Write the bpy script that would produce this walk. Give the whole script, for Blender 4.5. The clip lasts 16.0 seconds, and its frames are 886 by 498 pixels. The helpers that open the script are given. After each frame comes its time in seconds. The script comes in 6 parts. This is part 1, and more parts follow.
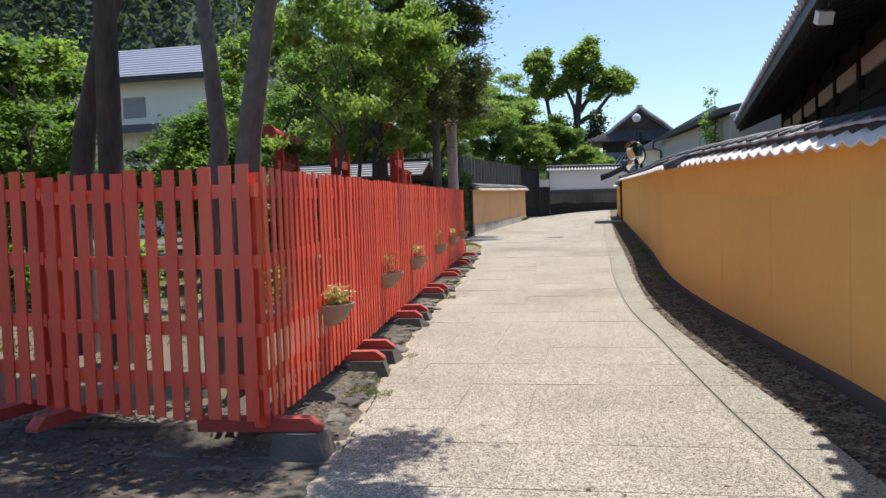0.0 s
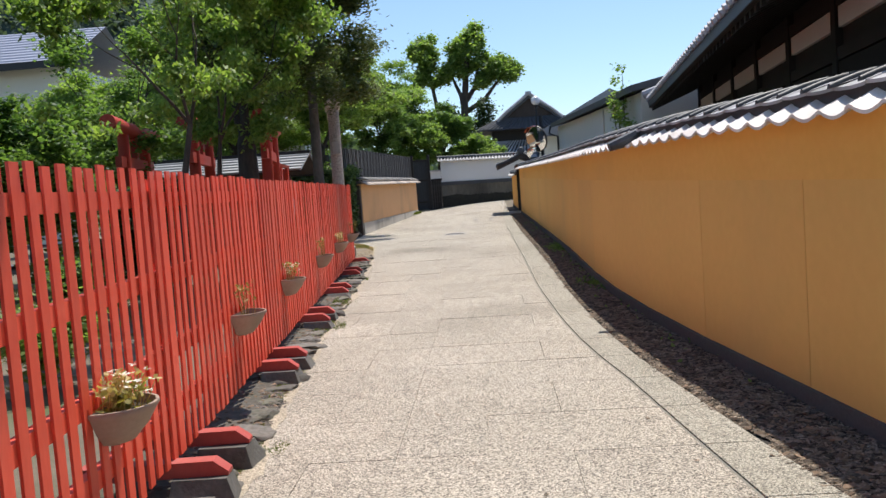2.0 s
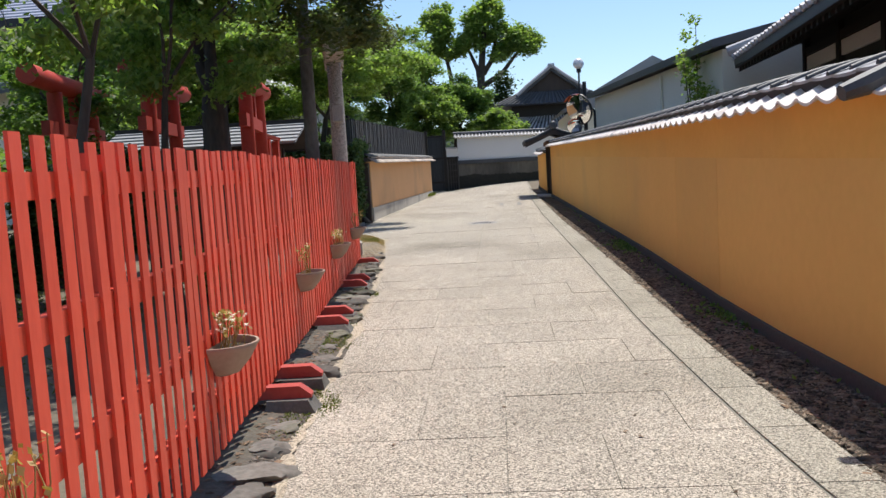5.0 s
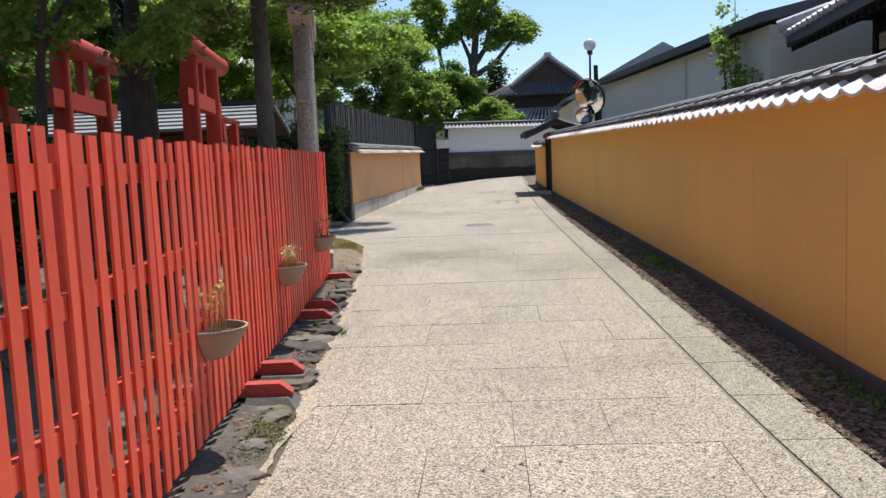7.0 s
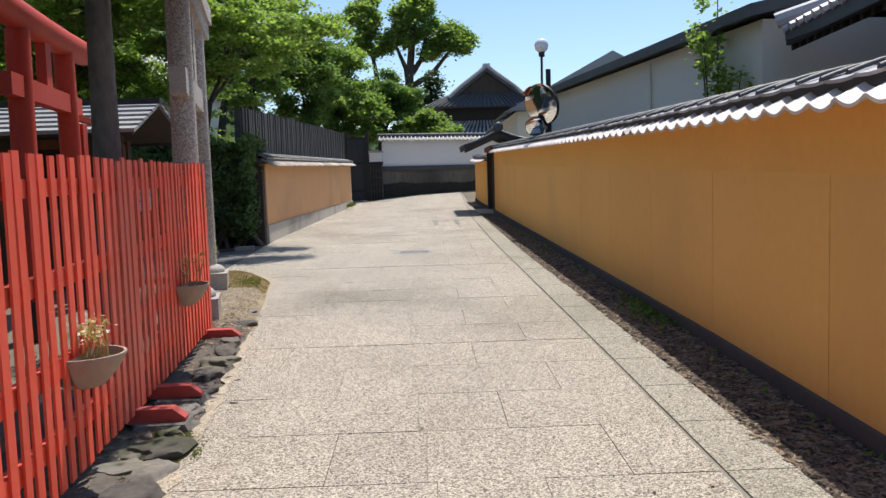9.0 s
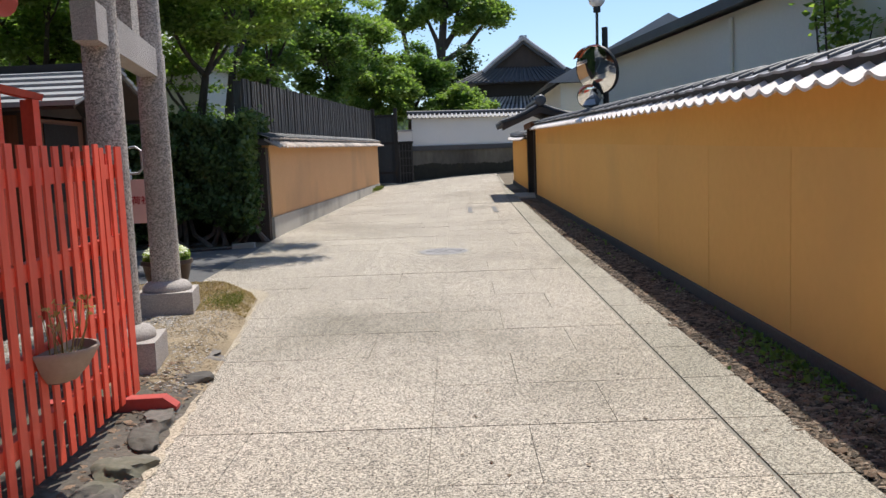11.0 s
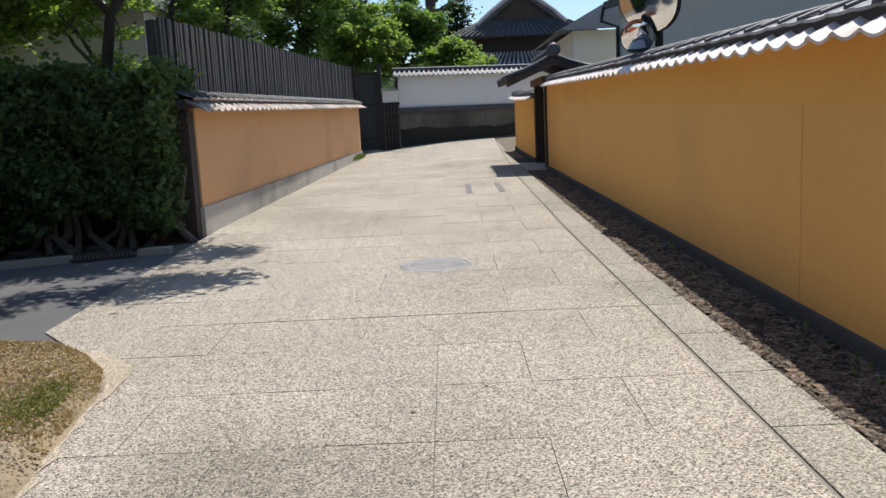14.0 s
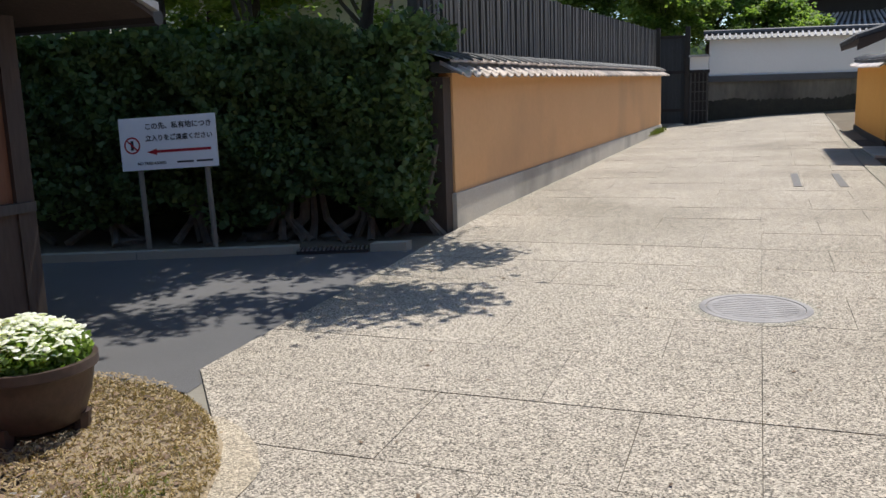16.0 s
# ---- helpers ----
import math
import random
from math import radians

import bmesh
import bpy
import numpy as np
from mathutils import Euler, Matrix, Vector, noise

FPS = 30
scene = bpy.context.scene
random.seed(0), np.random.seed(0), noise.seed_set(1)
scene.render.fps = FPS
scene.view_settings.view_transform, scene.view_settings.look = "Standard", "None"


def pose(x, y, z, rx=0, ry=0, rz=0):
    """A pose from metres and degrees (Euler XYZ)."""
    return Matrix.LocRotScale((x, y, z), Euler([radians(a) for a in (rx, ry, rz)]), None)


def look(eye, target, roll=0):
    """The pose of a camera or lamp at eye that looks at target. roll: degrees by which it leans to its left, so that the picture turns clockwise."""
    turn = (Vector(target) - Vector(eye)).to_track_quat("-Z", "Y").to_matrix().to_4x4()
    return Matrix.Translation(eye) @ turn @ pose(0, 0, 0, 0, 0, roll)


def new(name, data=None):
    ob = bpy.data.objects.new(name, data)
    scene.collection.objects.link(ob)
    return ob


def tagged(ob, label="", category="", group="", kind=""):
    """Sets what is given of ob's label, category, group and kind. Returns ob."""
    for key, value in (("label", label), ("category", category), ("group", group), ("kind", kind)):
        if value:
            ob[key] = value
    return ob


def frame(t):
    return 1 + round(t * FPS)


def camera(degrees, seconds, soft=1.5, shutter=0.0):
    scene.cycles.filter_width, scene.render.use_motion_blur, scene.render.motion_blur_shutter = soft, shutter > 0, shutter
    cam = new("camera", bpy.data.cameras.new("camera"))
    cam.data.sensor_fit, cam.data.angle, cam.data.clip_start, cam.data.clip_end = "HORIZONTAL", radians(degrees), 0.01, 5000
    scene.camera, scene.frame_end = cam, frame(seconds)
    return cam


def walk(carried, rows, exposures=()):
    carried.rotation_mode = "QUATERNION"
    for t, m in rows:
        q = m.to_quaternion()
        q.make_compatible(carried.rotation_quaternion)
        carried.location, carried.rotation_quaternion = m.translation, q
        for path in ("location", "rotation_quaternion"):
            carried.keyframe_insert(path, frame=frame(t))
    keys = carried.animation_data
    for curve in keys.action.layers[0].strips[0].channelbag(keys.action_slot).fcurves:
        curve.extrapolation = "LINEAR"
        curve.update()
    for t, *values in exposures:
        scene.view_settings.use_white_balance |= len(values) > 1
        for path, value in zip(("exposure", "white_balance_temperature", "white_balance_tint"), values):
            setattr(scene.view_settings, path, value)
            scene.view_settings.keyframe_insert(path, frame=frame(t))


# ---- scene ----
cam = camera(55.9, 16.0)
METRES, EYE, TILT, LEAN, TURN = 20.8, 1.5, 0.0, 0.0, 10.9
ROWS = [
    (0.0, 0.0, 0.0, 0.0, -0.09, -2.84, 1.89),
    (0.5, 0.0019, 0.0338, 0.0001, -3.74, -2.68, 2.03),
    (1.0, 0.0038, 0.0673, 0.0019, -7.38, -2.77, 3.7),
    (1.5, 0.0041, 0.0994, 0.0026, -9.32, -2.76, 3.87),
    (2.0, 0.0039, 0.1322, 0.0032, -7.77, -3.69, 3.93),
    (2.5, 0.0037, 0.1668, 0.0037, -7.74, -5.03, 4.06),
    (3.0, 0.004, 0.199, 0.0048, -6.42, -4.93, 3.96),
    (3.5, 0.0035, 0.2309, 0.0057, -5.82, -4.71, 3.65),
    (4.0, 0.006, 0.2617, 0.0055, -6.92, -4.73, 3.36),
    (4.2, 0.0072, 0.2742, 0.0056, -7.3, -4.65, 3.35),
    (6.3, 0.0208, 0.407, 0.0074, -4.0, -6.4, 3.4),
    (6.5, 0.0222, 0.4196, 0.0076, -1.78, -6.4, 3.35),
    (7.0, 0.0258, 0.4501, 0.0082, -7.9, -5.67, 2.4),
    (7.5, 0.0305, 0.4808, 0.009, -8.94, -5.54, 2.38),
    (8.0, 0.0338, 0.5137, 0.0096, -10.37, -5.58, 1.49),
    (8.5, 0.0412, 0.5446, 0.01, -11.68, -5.0, 1.44),
    (9.0, 0.0485, 0.5739, 0.0102, -12.3, -4.88, 1.72),
    (9.2, 0.0512, 0.5862, 0.0104, -12.25, -4.8, 1.75),
    (11.3, 0.0775, 0.716, 0.0126, -9.9, -7.05, 2.3),
    (11.5, 0.0799, 0.7282, 0.0129, -11.45, -7.74, 2.34),
    (12.0, 0.0856, 0.7596, 0.0135, -11.0, -7.49, 2.31),
    (12.5, 0.0902, 0.7876, 0.0141, -9.13, -6.74, 2.21),
    (13.0, 0.0952, 0.8177, 0.0154, -8.39, -7.07, 2.63),
    (13.5, 0.0993, 0.8493, 0.0154, -9.9, -7.91, 2.85),
    (14.0, 0.1058, 0.8796, 0.0152, -10.64, -8.85, 2.71),
    (14.5, 0.1094, 0.909, 0.0149, -9.22, -9.42, 2.38),
    (15.0, 0.1166, 0.9367, 0.0147, -4.09, -9.78, 1.91),
    (15.5, 0.1179, 0.9636, 0.0149, 2.62, -9.99, 1.61),
    (16.0, 0.1181, 0.9891, 0.0157, 9.54, -10.15, 1.82),
]
walk(cam, [(t, pose(0, 0, EYE, TILT, LEAN, TURN) @ pose(METRES * x, METRES * y, METRES * z, 90 + pitch, roll, yaw)) for t, x, y, z, yaw, pitch, roll in ROWS],
     exposures=[(0.0, 0.45), (4.0, 0.39), (8.0, 0.38), (12.0, 0.38), (14.0, 0.33), (16.0, 0.31)])

# ---------- world and sun ----------
SUN_ELEV, SUN_AZ = 69.0, 23.0          # azimuth from +y towards +x
world = bpy.data.worlds.new("sky")
scene.world = world
world.use_nodes = True
wn = world.node_tree.nodes
sky = wn.new("ShaderNodeTexSky")
sky.sky_type = "NISHITA"
sky.sun_disc = False
sky.sun_elevation = radians(SUN_ELEV)
sky.sun_rotation = radians(SUN_AZ)
sky.air_density, sky.dust_density, sky.ozone_density = 1.0, 0.55, 5.0
world.node_tree.links.new(sky.outputs[0], wn["Background"].inputs[0])
wn["Background"].inputs[1].default_value = 0.13
sun_data = bpy.data.lights.new("sun", "SUN")
sun_data.energy, sun_data.angle, sun_data.color = 4.3, radians(0.6), (1.0, 0.95, 0.87)
sun = new("sun", sun_data)
sun.matrix_world = look((0, 0, 30), (-math.sin(radians(SUN_AZ)) * math.cos(radians(SUN_ELEV)),
                                     -math.cos(radians(SUN_AZ)) * math.cos(radians(SUN_ELEV)),
                                     30 - math.sin(radians(SUN_ELEV))))

# ---------- materials ----------


def mat(name, c1, c2, scale=3.0, fine=40.0, rough=0.8, bump=0.3, bump_scale=None, dark=None, stain=0.0,
        metal=0.0, vary=0.0, island=0.0, stretch=(1, 1, 1), spec=0.4, fine_mix=0.5):
    """Two-scale noise paint: c1 to c2 by a broad and a fine noise, optional stain colour, relief and piece variation."""
    m = bpy.data.materials.new(name)
    m.use_nodes = True
    nt = m.node_tree
    N, L = nt.nodes, nt.links
    bsdf = N["Principled BSDF"]
    geo = N.new("ShaderNodeNewGeometry")
    mp = N.new("ShaderNodeMapping")
    mp.inputs["Scale"].default_value = stretch
    L.new(geo.outputs["Position"], mp.inputs[0])

    def nz(s, detail=4.0):
        n = N.new("ShaderNodeTexNoise")
        n.inputs["Scale"].default_value = s
        n.inputs["Detail"].default_value = detail
        L.new(mp.outputs[0], n.inputs["Vector"])
        return n

    def ramp(src, a, b):
        r = N.new("ShaderNodeMapRange")
        r.inputs[1].default_value, r.inputs[2].default_value = a, b
        L.new(src, r.inputs[0])
        return r.outputs[0]

    def mix(f, a, b, kind="MIX"):
        x = N.new("ShaderNodeMix")
        x.data_type, x.blend_type = "RGBA", kind
        for sock, v in ((x.inputs[0], f), (x.inputs[6], a), (x.inputs[7], b)):
            if isinstance(v, (tuple, list)):
                sock.default_value = (*v, 1)
            elif isinstance(v, (int, float)):
                sock.default_value = v
            else:
                L.new(v, sock)
        return x.outputs[2]

    broad, grain = nz(scale), nz(fine, 6.0)
    both = mix(fine_mix, broad.outputs[0], grain.outputs[0])
    col = mix(ramp(both, 0.33, 0.67), c1, c2)
    if dark is not None and stain > 0:
        st = nz(scale * 0.45, 8.0)
        col = mix(ramp(st.outputs[0], 0.62 - 0.25 * stain, 0.75), col, dark)
    if vary > 0 or island > 0:
        hsv = N.new("ShaderNodeHueSaturation")
        r = N.new("ShaderNodeMapRange")
        if vary > 0:
            L.new(N.new("ShaderNodeObjectInfo").outputs["Random"], r.inputs[0])
        else:
            L.new(geo.outputs["Random Per Island"], r.inputs[0])
        k = vary or island
        r.inputs[3].default_value, r.inputs[4].default_value = 1 - k, 1 + k
        L.new(r.outputs[0], hsv.inputs["Value"])
        L.new(col, hsv.inputs["Color"])
        col = hsv.outputs[0]
    L.new(col, bsdf.inputs["Base Color"])
    bsdf.inputs["Roughness"].default_value = rough
    bsdf.inputs["Metallic"].default_value = metal
    bsdf.inputs["Specular IOR Level"].default_value = spec
    if bump:
        b = N.new("ShaderNodeBump")
        b.inputs["Strength"].default_value = bump
        b.inputs["Distance"].default_value = 0.01
        src = nz(bump_scale, 5.0) if bump_scale else grain
        L.new(src.outputs[0], b.inputs["Height"])
        L.new(b.outputs[0], bsdf.inputs["Normal"])
    return m


def leafmat(name, c1, c2, translucent=0.35, rough=0.5):
    m = bpy.data.materials.new(name)
    m.use_nodes = True
    N, L = m.node_tree.nodes, m.node_tree.links
    bsdf, out = N["Principled BSDF"], N["Material Output"]
    geo = N.new("ShaderNodeNewGeometry")
    nzs = N.new("ShaderNodeTexNoise")
    nzs.inputs["Scale"].default_value = 0.9
    L.new(geo.outputs["Position"], nzs.inputs["Vector"])
    add = N.new("ShaderNodeMath")
    add.operation = "MULTIPLY_ADD"
    L.new(geo.outputs["Random Per Island"], add.inputs[0])
    add.inputs[1].default_value = 0.7
    L.new(nzs.outputs[0], add.inputs[2])
    r = N.new("ShaderNodeMapRange")
    r.inputs[1].default_value, r.inputs[2].default_value = 0.4, 1.15
    L.new(add.outputs[0], r.inputs[0])
    x = N.new("ShaderNodeMix")
    x.data_type = "RGBA"
    L.new(r.outputs[0], x.inputs[0])
    x.inputs[6].default_value, x.inputs[7].default_value = (*c1, 1), (*c2, 1)
    L.new(x.outputs[2], bsdf.inputs["Base Color"])
    bsdf.inputs["Roughness"].default_value = rough
    bsdf.inputs["Specular IOR Level"].default_value = 0.3
    tr = N.new("ShaderNodeBsdfTranslucent")
    g = N.new("ShaderNodeMix")
    g.data_type, g.blend_type = "RGBA", "MULTIPLY"
    g.inputs[0].default_value = 1.0
    L.new(x.outputs[2], g.inputs[6])
    g.inputs[7].default_value = (1.3, 1.45, 0.6, 1)
    L.new(g.outputs[2], tr.inputs[0])
    ms = N.new("ShaderNodeMixShader")
    ms.inputs[0].default_value = translucent
    L.new(bsdf.outputs[0], ms.inputs[1])
    L.new(tr.outputs[0], ms.inputs[2])
    L.new(ms.outputs[0], out.inputs[0])
    return m


def aggregate(name, light, mid, darkc, grain=95.0, low=0.32, high=1.85, piece_vary=0.03):
    """Exposed-aggregate concrete: small pale and dark stones in a cement, worn and stained."""
    m = mat(name, mid, light, 0.7, 9.0, rough=0.85, bump=0.0, dark=darkc, stain=0.3, vary=piece_vary, fine_mix=0.35)
    N, L = m.node_tree.nodes, m.node_tree.links
    bsdf = N["Principled BSDF"]
    prev = bsdf.inputs["Base Color"].links[0].from_socket
    geo = [n for n in N if n.bl_idname == "ShaderNodeNewGeometry"][0]
    v = N.new("ShaderNodeTexVoronoi")
    v.inputs["Scale"].default_value = grain
    L.new(geo.outputs["Position"], v.inputs["Vector"])
    bw = N.new("ShaderNodeSeparateColor")
    L.new(v.outputs["Color"], bw.inputs[0])
    r = N.new("ShaderNodeMapRange")
    r.inputs[3].default_value, r.inputs[4].default_value = low, high
    L.new(bw.outputs[0], r.inputs[0])
    h = N.new("ShaderNodeHueSaturation")
    L.new(r.outputs[0], h.inputs["Value"])
    L.new(prev, h.inputs["Color"])
    L.new(h.outputs[0], bsdf.inputs["Base Color"])
    b = N.new("ShaderNodeBump")
    b.inputs["Strength"].default_value, b.inputs["Distance"].default_value = 0.8, 0.006
    b.invert = True
    L.new(v.outputs["Distance"], b.inputs["Height"])
    L.new(b.outputs[0], bsdf.inputs["Normal"])
    return m


M = {}
M["slab"] = aggregate("exposed aggregate", (0.385, 0.342, 0.285), (0.305, 0.27, 0.22), (0.20, 0.178, 0.138), 140.0, 0.16, 1.95, 0.05)
M["mortar"] = mat("mortar", (0.20, 0.185, 0.155), (0.26, 0.24, 0.2), 2, 60, 0.95)
M["edging"] = aggregate("edging concrete", (0.35, 0.322, 0.268), (0.28, 0.257, 0.208), (0.20, 0.185, 0.14), 130.0, 0.3, 1.7)
M["kerb"] = mat("kerb concrete", (0.38, 0.36, 0.30), (0.29, 0.27, 0.22), 1.5, 120, 0.9, 0.3, dark=(0.23, 0.21, 0.15), stain=0.4, vary=0.06)
M["margin"] = aggregate("sandy worn cement", (0.43, 0.37, 0.285), (0.345, 0.295, 0.22), (0.22, 0.185, 0.13), 118.0, 0.5, 1.6)
M["soil"] = mat("soil", (0.20, 0.165, 0.12), (0.12, 0.10, 0.075), 0.9, 35, 0.95, 0.8, dark=(0.07, 0.10, 0.03), stain=0.25)
# darker copy of the soil, with the verge's shade put into its colour
M["soil_shaded"] = mat("shaded soil", (0.14, 0.12, 0.098), (0.065, 0.056, 0.045), 2.2, 26, 0.95, 1.0, dark=(0.07, 0.075, 0.04), stain=0.4)
M["sand"] = mat("sandy earth", (0.34, 0.27, 0.175), (0.20, 0.155, 0.10), 2.2, 40, 0.95, 1.0, dark=(0.13, 0.10, 0.06), stain=0.5)
M["asphalt"] = mat("asphalt", (0.145, 0.143, 0.145), (0.095, 0.095, 0.098), 0.8, 160, 0.9, 0.5)
M["gravel"] = mat("dark gravel", (0.06, 0.05, 0.042), (0.03, 0.026, 0.022), 4, 60, 0.9, 0.6)
M["pebble"] = mat("gravel chip", (0.17, 0.148, 0.128), (0.08, 0.069, 0.06), 6, 60, 0.9, 0.4, island=0.55)
M["pale_pebble"] = mat("pale gravel chip", (0.42, 0.39, 0.35), (0.28, 0.26, 0.23), 6, 60, 0.9, 0.4, island=0.4)
M["ochre"] = mat("ochre plaster", (0.87, 0.46, 0.115), (0.81, 0.41, 0.095), 0.8, 14, 0.9, 0.08, bump_scale=90, dark=(0.71, 0.37, 0.105), stain=0.35)
M["ochre_panel"] = mat("ochre plaster panel", (0.85, 0.47, 0.135), (0.80, 0.43, 0.12), 0.7, 12, 0.9, 0.08, bump_scale=90, dark=(0.69, 0.39, 0.13), stain=0.4, vary=0.03)
M["salmon"] = mat("salmon plaster", (0.78, 0.455, 0.215), (0.72, 0.41, 0.19), 0.7, 14, 0.9, 0.08, bump_scale=90, dark=(0.56, 0.33, 0.17), stain=0.3)
M["plinth"] = mat("dark plinth", (0.075, 0.07, 0.065), (0.11, 0.10, 0.09), 1.5, 40, 0.9, 0.2)
M["grey_plinth"] = mat("weathered concrete plinth", (0.58, 0.55, 0.48), (0.46, 0.43, 0.375), 1.2, 40, 0.9, 0.25, dark=(0.2, 0.19, 0.17), stain=0.5)
M["tile"] = mat("smoked clay tile", (0.52, 0.51, 0.53), (0.38, 0.375, 0.39), 2, 60, 0.45, 0.1, dark=(0.12, 0.125, 0.12), stain=0.3, vary=0.16, spec=0.5)
M["tile_dark"] = mat("dark roof tile", (0.055, 0.058, 0.065), (0.085, 0.088, 0.095), 2, 60, 0.5, 0.1, vary=0.12)
M["eave_tile"] = mat("pale eave tile", (0.86, 0.775, 0.71), (0.73, 0.65, 0.595), 2, 50, 0.5, 0.1, dark=(0.40, 0.35, 0.32), stain=0.25, vary=0.08, spec=0.5)
M["black_wood"] = mat("charred black wood", (0.022, 0.02, 0.019), (0.035, 0.032, 0.03), 3, 60, 0.75, 0.2, stretch=(1, 1, 0.2))
M["blue_black"] = mat("blue-black board", (0.05, 0.055, 0.062), (0.03, 0.033, 0.037), 3, 50, 0.8, 0.2, stretch=(1, 1, 0.15), vary=0.15)
M["grey_wood"] = mat("weathered grey board", (0.10, 0.095, 0.09), (0.055, 0.053, 0.052), 4, 50, 0.85, 0.3, stretch=(1, 1, 0.1), vary=0.25)
M["brown_wood"] = mat("brown timber", (0.2, 0.088, 0.046), (0.11, 0.047, 0.026), 3, 50, 0.7, 0.25, stretch=(1, 1, 0.15))
M["old_wood"] = mat("old timber", (0.075, 0.055, 0.045), (0.045, 0.034, 0.028), 3, 50, 0.8, 0.3, stretch=(1, 1, 0.15))
M["red"] = mat("vermilion paint", (0.88, 0.12, 0.063), (0.77, 0.086, 0.045), 1.3, 30, 0.55, 0.15, bump_scale=25, dark=(0.80, 0.20, 0.13), stain=0.22, stretch=(1, 1, 0.3), vary=0.12)
M["block"] = mat("grey concrete block", (0.17, 0.16, 0.147), (0.095, 0.09, 0.083), 4, 40, 0.9, 0.5, dark=(0.06, 0.058, 0.05), stain=0.45)
M["mulch"] = mat("bark mulch", (0.25, 0.195, 0.145), (0.035, 0.028, 0.021), 6, 60, 0.9, 0.4, island=0.8)
M["red_deep"] = mat("red painted beam", (0.46, 0.078, 0.062), (0.36, 0.055, 0.045), 2, 30, 0.7, 0.2, dark=(0.36, 0.13, 0.11), stain=0.35)
M["torii_red"] = mat("torii vermilion", (0.55, 0.062, 0.03), (0.44, 0.042, 0.022), 1.2, 30, 0.55, 0.1, dark=(0.33, 0.05, 0.035), stain=0.3)
M["granite"] = aggregate("speckled granite", (0.58, 0.52, 0.455), (0.475, 0.42, 0.365), (0.32, 0.275, 0.235), 100.0, 0.4, 1.32)
M["granite_smooth"] = aggregate("dressed granite", (0.50, 0.455, 0.42), (0.43, 0.385, 0.35), (0.31, 0.275, 0.25), 170.0, 0.75, 1.2)
M["rock"] = mat("field stone", (0.19, 0.172, 0.152), (0.085, 0.077, 0.068), 3, 25, 0.9, 0.7, dark=(0.075, 0.08, 0.035), stain=0.5, island=0.4)
M["bark"] = mat("bark", (0.11, 0.086, 0.068), (0.04, 0.031, 0.025), 4, 24, 0.95, 1.0, stretch=(1, 1, 0.25))
M["bark_pale"] = mat("pale mottled bark", (0.19, 0.165, 0.14), (0.09, 0.075, 0.062), 3, 20, 0.9, 0.8, stretch=(1, 1, 0.5))
M["white_plaster"] = mat("white plaster", (0.85, 0.84, 0.82), (0.80, 0.79, 0.77), 0.7, 20, 0.9, 0.05)
M["cream_plaster"] = mat("cream plaster", (0.82, 0.80, 0.68), (0.76, 0.74, 0.63), 0.5, 20, 0.9, 0.05, dark=(0.66, 0.64, 0.54), stain=0.3)
M["mossy_stone"] = mat("stained stone wall", (0.23, 0.21, 0.17), (0.13, 0.12, 0.10), 1.3, 9, 0.95, 0.5, dark=(0.035, 0.033, 0.03), stain=0.75, stretch=(1, 1, 0.3))
M["metal_roof"] = mat("blue-grey metal roof", (0.42, 0.43, 0.50), (0.36, 0.37, 0.44), 0.5, 8, 0.4, 0.0, spec=0.5)
M["shed_roof"] = mat("grey shingle roof", (0.32, 0.325, 0.33), (0.24, 0.245, 0.25), 1.5, 30, 0.7, 0.2, vary=0.1)
M["pot"] = mat("clay planter", (0.40, 0.30, 0.24), (0.33, 0.245, 0.195), 6, 50, 0.8, 0.15, dark=(0.25, 0.19, 0.15), stain=0.4)
M["iron_pot"] = mat("brown glazed pot", (0.075, 0.05, 0.043), (0.045, 0.03, 0.027), 5, 40, 0.45, 0.15)
M["compost"] = mat("compost", (0.06, 0.045, 0.03), (0.03, 0.022, 0.016), 20, 90, 1.0, 0.8)
M["steel"] = mat("galvanised steel", (0.45, 0.45, 0.45), (0.38, 0.38, 0.38), 8, 60, 0.4, 0.0, metal=0.9)
M["black_metal"] = mat("black painted metal", (0.02, 0.02, 0.021), (0.03, 0.03, 0.03), 8, 60, 0.5, 0.05)
M["iron"] = mat("cast iron cover", (0.19, 0.18, 0.17), (0.125, 0.12, 0.115), 5, 60, 0.6, 0.2, metal=0.3)
M["orange"] = mat("orange plastic", (0.62, 0.12, 0.03), (0.55, 0.10, 0.025), 5, 40, 0.45, 0.0)
M["white_globe"] = mat("white glass globe", (0.85, 0.85, 0.84), (0.8, 0.8, 0.8), 2, 20, 0.2, 0.0, spec=0.6)
M["sign_white"] = mat("white sign sheet", (0.86, 0.86, 0.87), (0.81, 0.81, 0.83), 3, 30, 0.5, 0.0)
M["sign_pink"] = mat("faded pink sign board", (0.78, 0.50, 0.46), (0.72, 0.44, 0.40), 3, 30, 0.6, 0.05)
M["ink"] = mat("black ink", (0.03, 0.03, 0.035), (0.045, 0.045, 0.05), 9, 60, 0.6, 0.0)
M["ink_red"] = mat("red ink", (0.42, 0.02, 0.03), (0.36, 0.02, 0.03), 9, 60, 0.6, 0.0)
M["dark"] = mat("dark interior timber", (0.03, 0.025, 0.022), (0.018, 0.015, 0.013), 3, 30, 0.9, 0.1)
M["mirror"] = mat("mirror face", (0.85, 0.86, 0.85), (0.83, 0.84, 0.83), 1, 10, 0.03, 0.0, metal=1.0)
M["leaf_bright"] = leafmat("young green leaf", (0.10, 0.175, 0.045), (0.30, 0.385, 0.13), 0.55)
M["leaf_mid"] = leafmat("green leaf", (0.06, 0.12, 0.038), (0.20, 0.29, 0.095), 0.52)
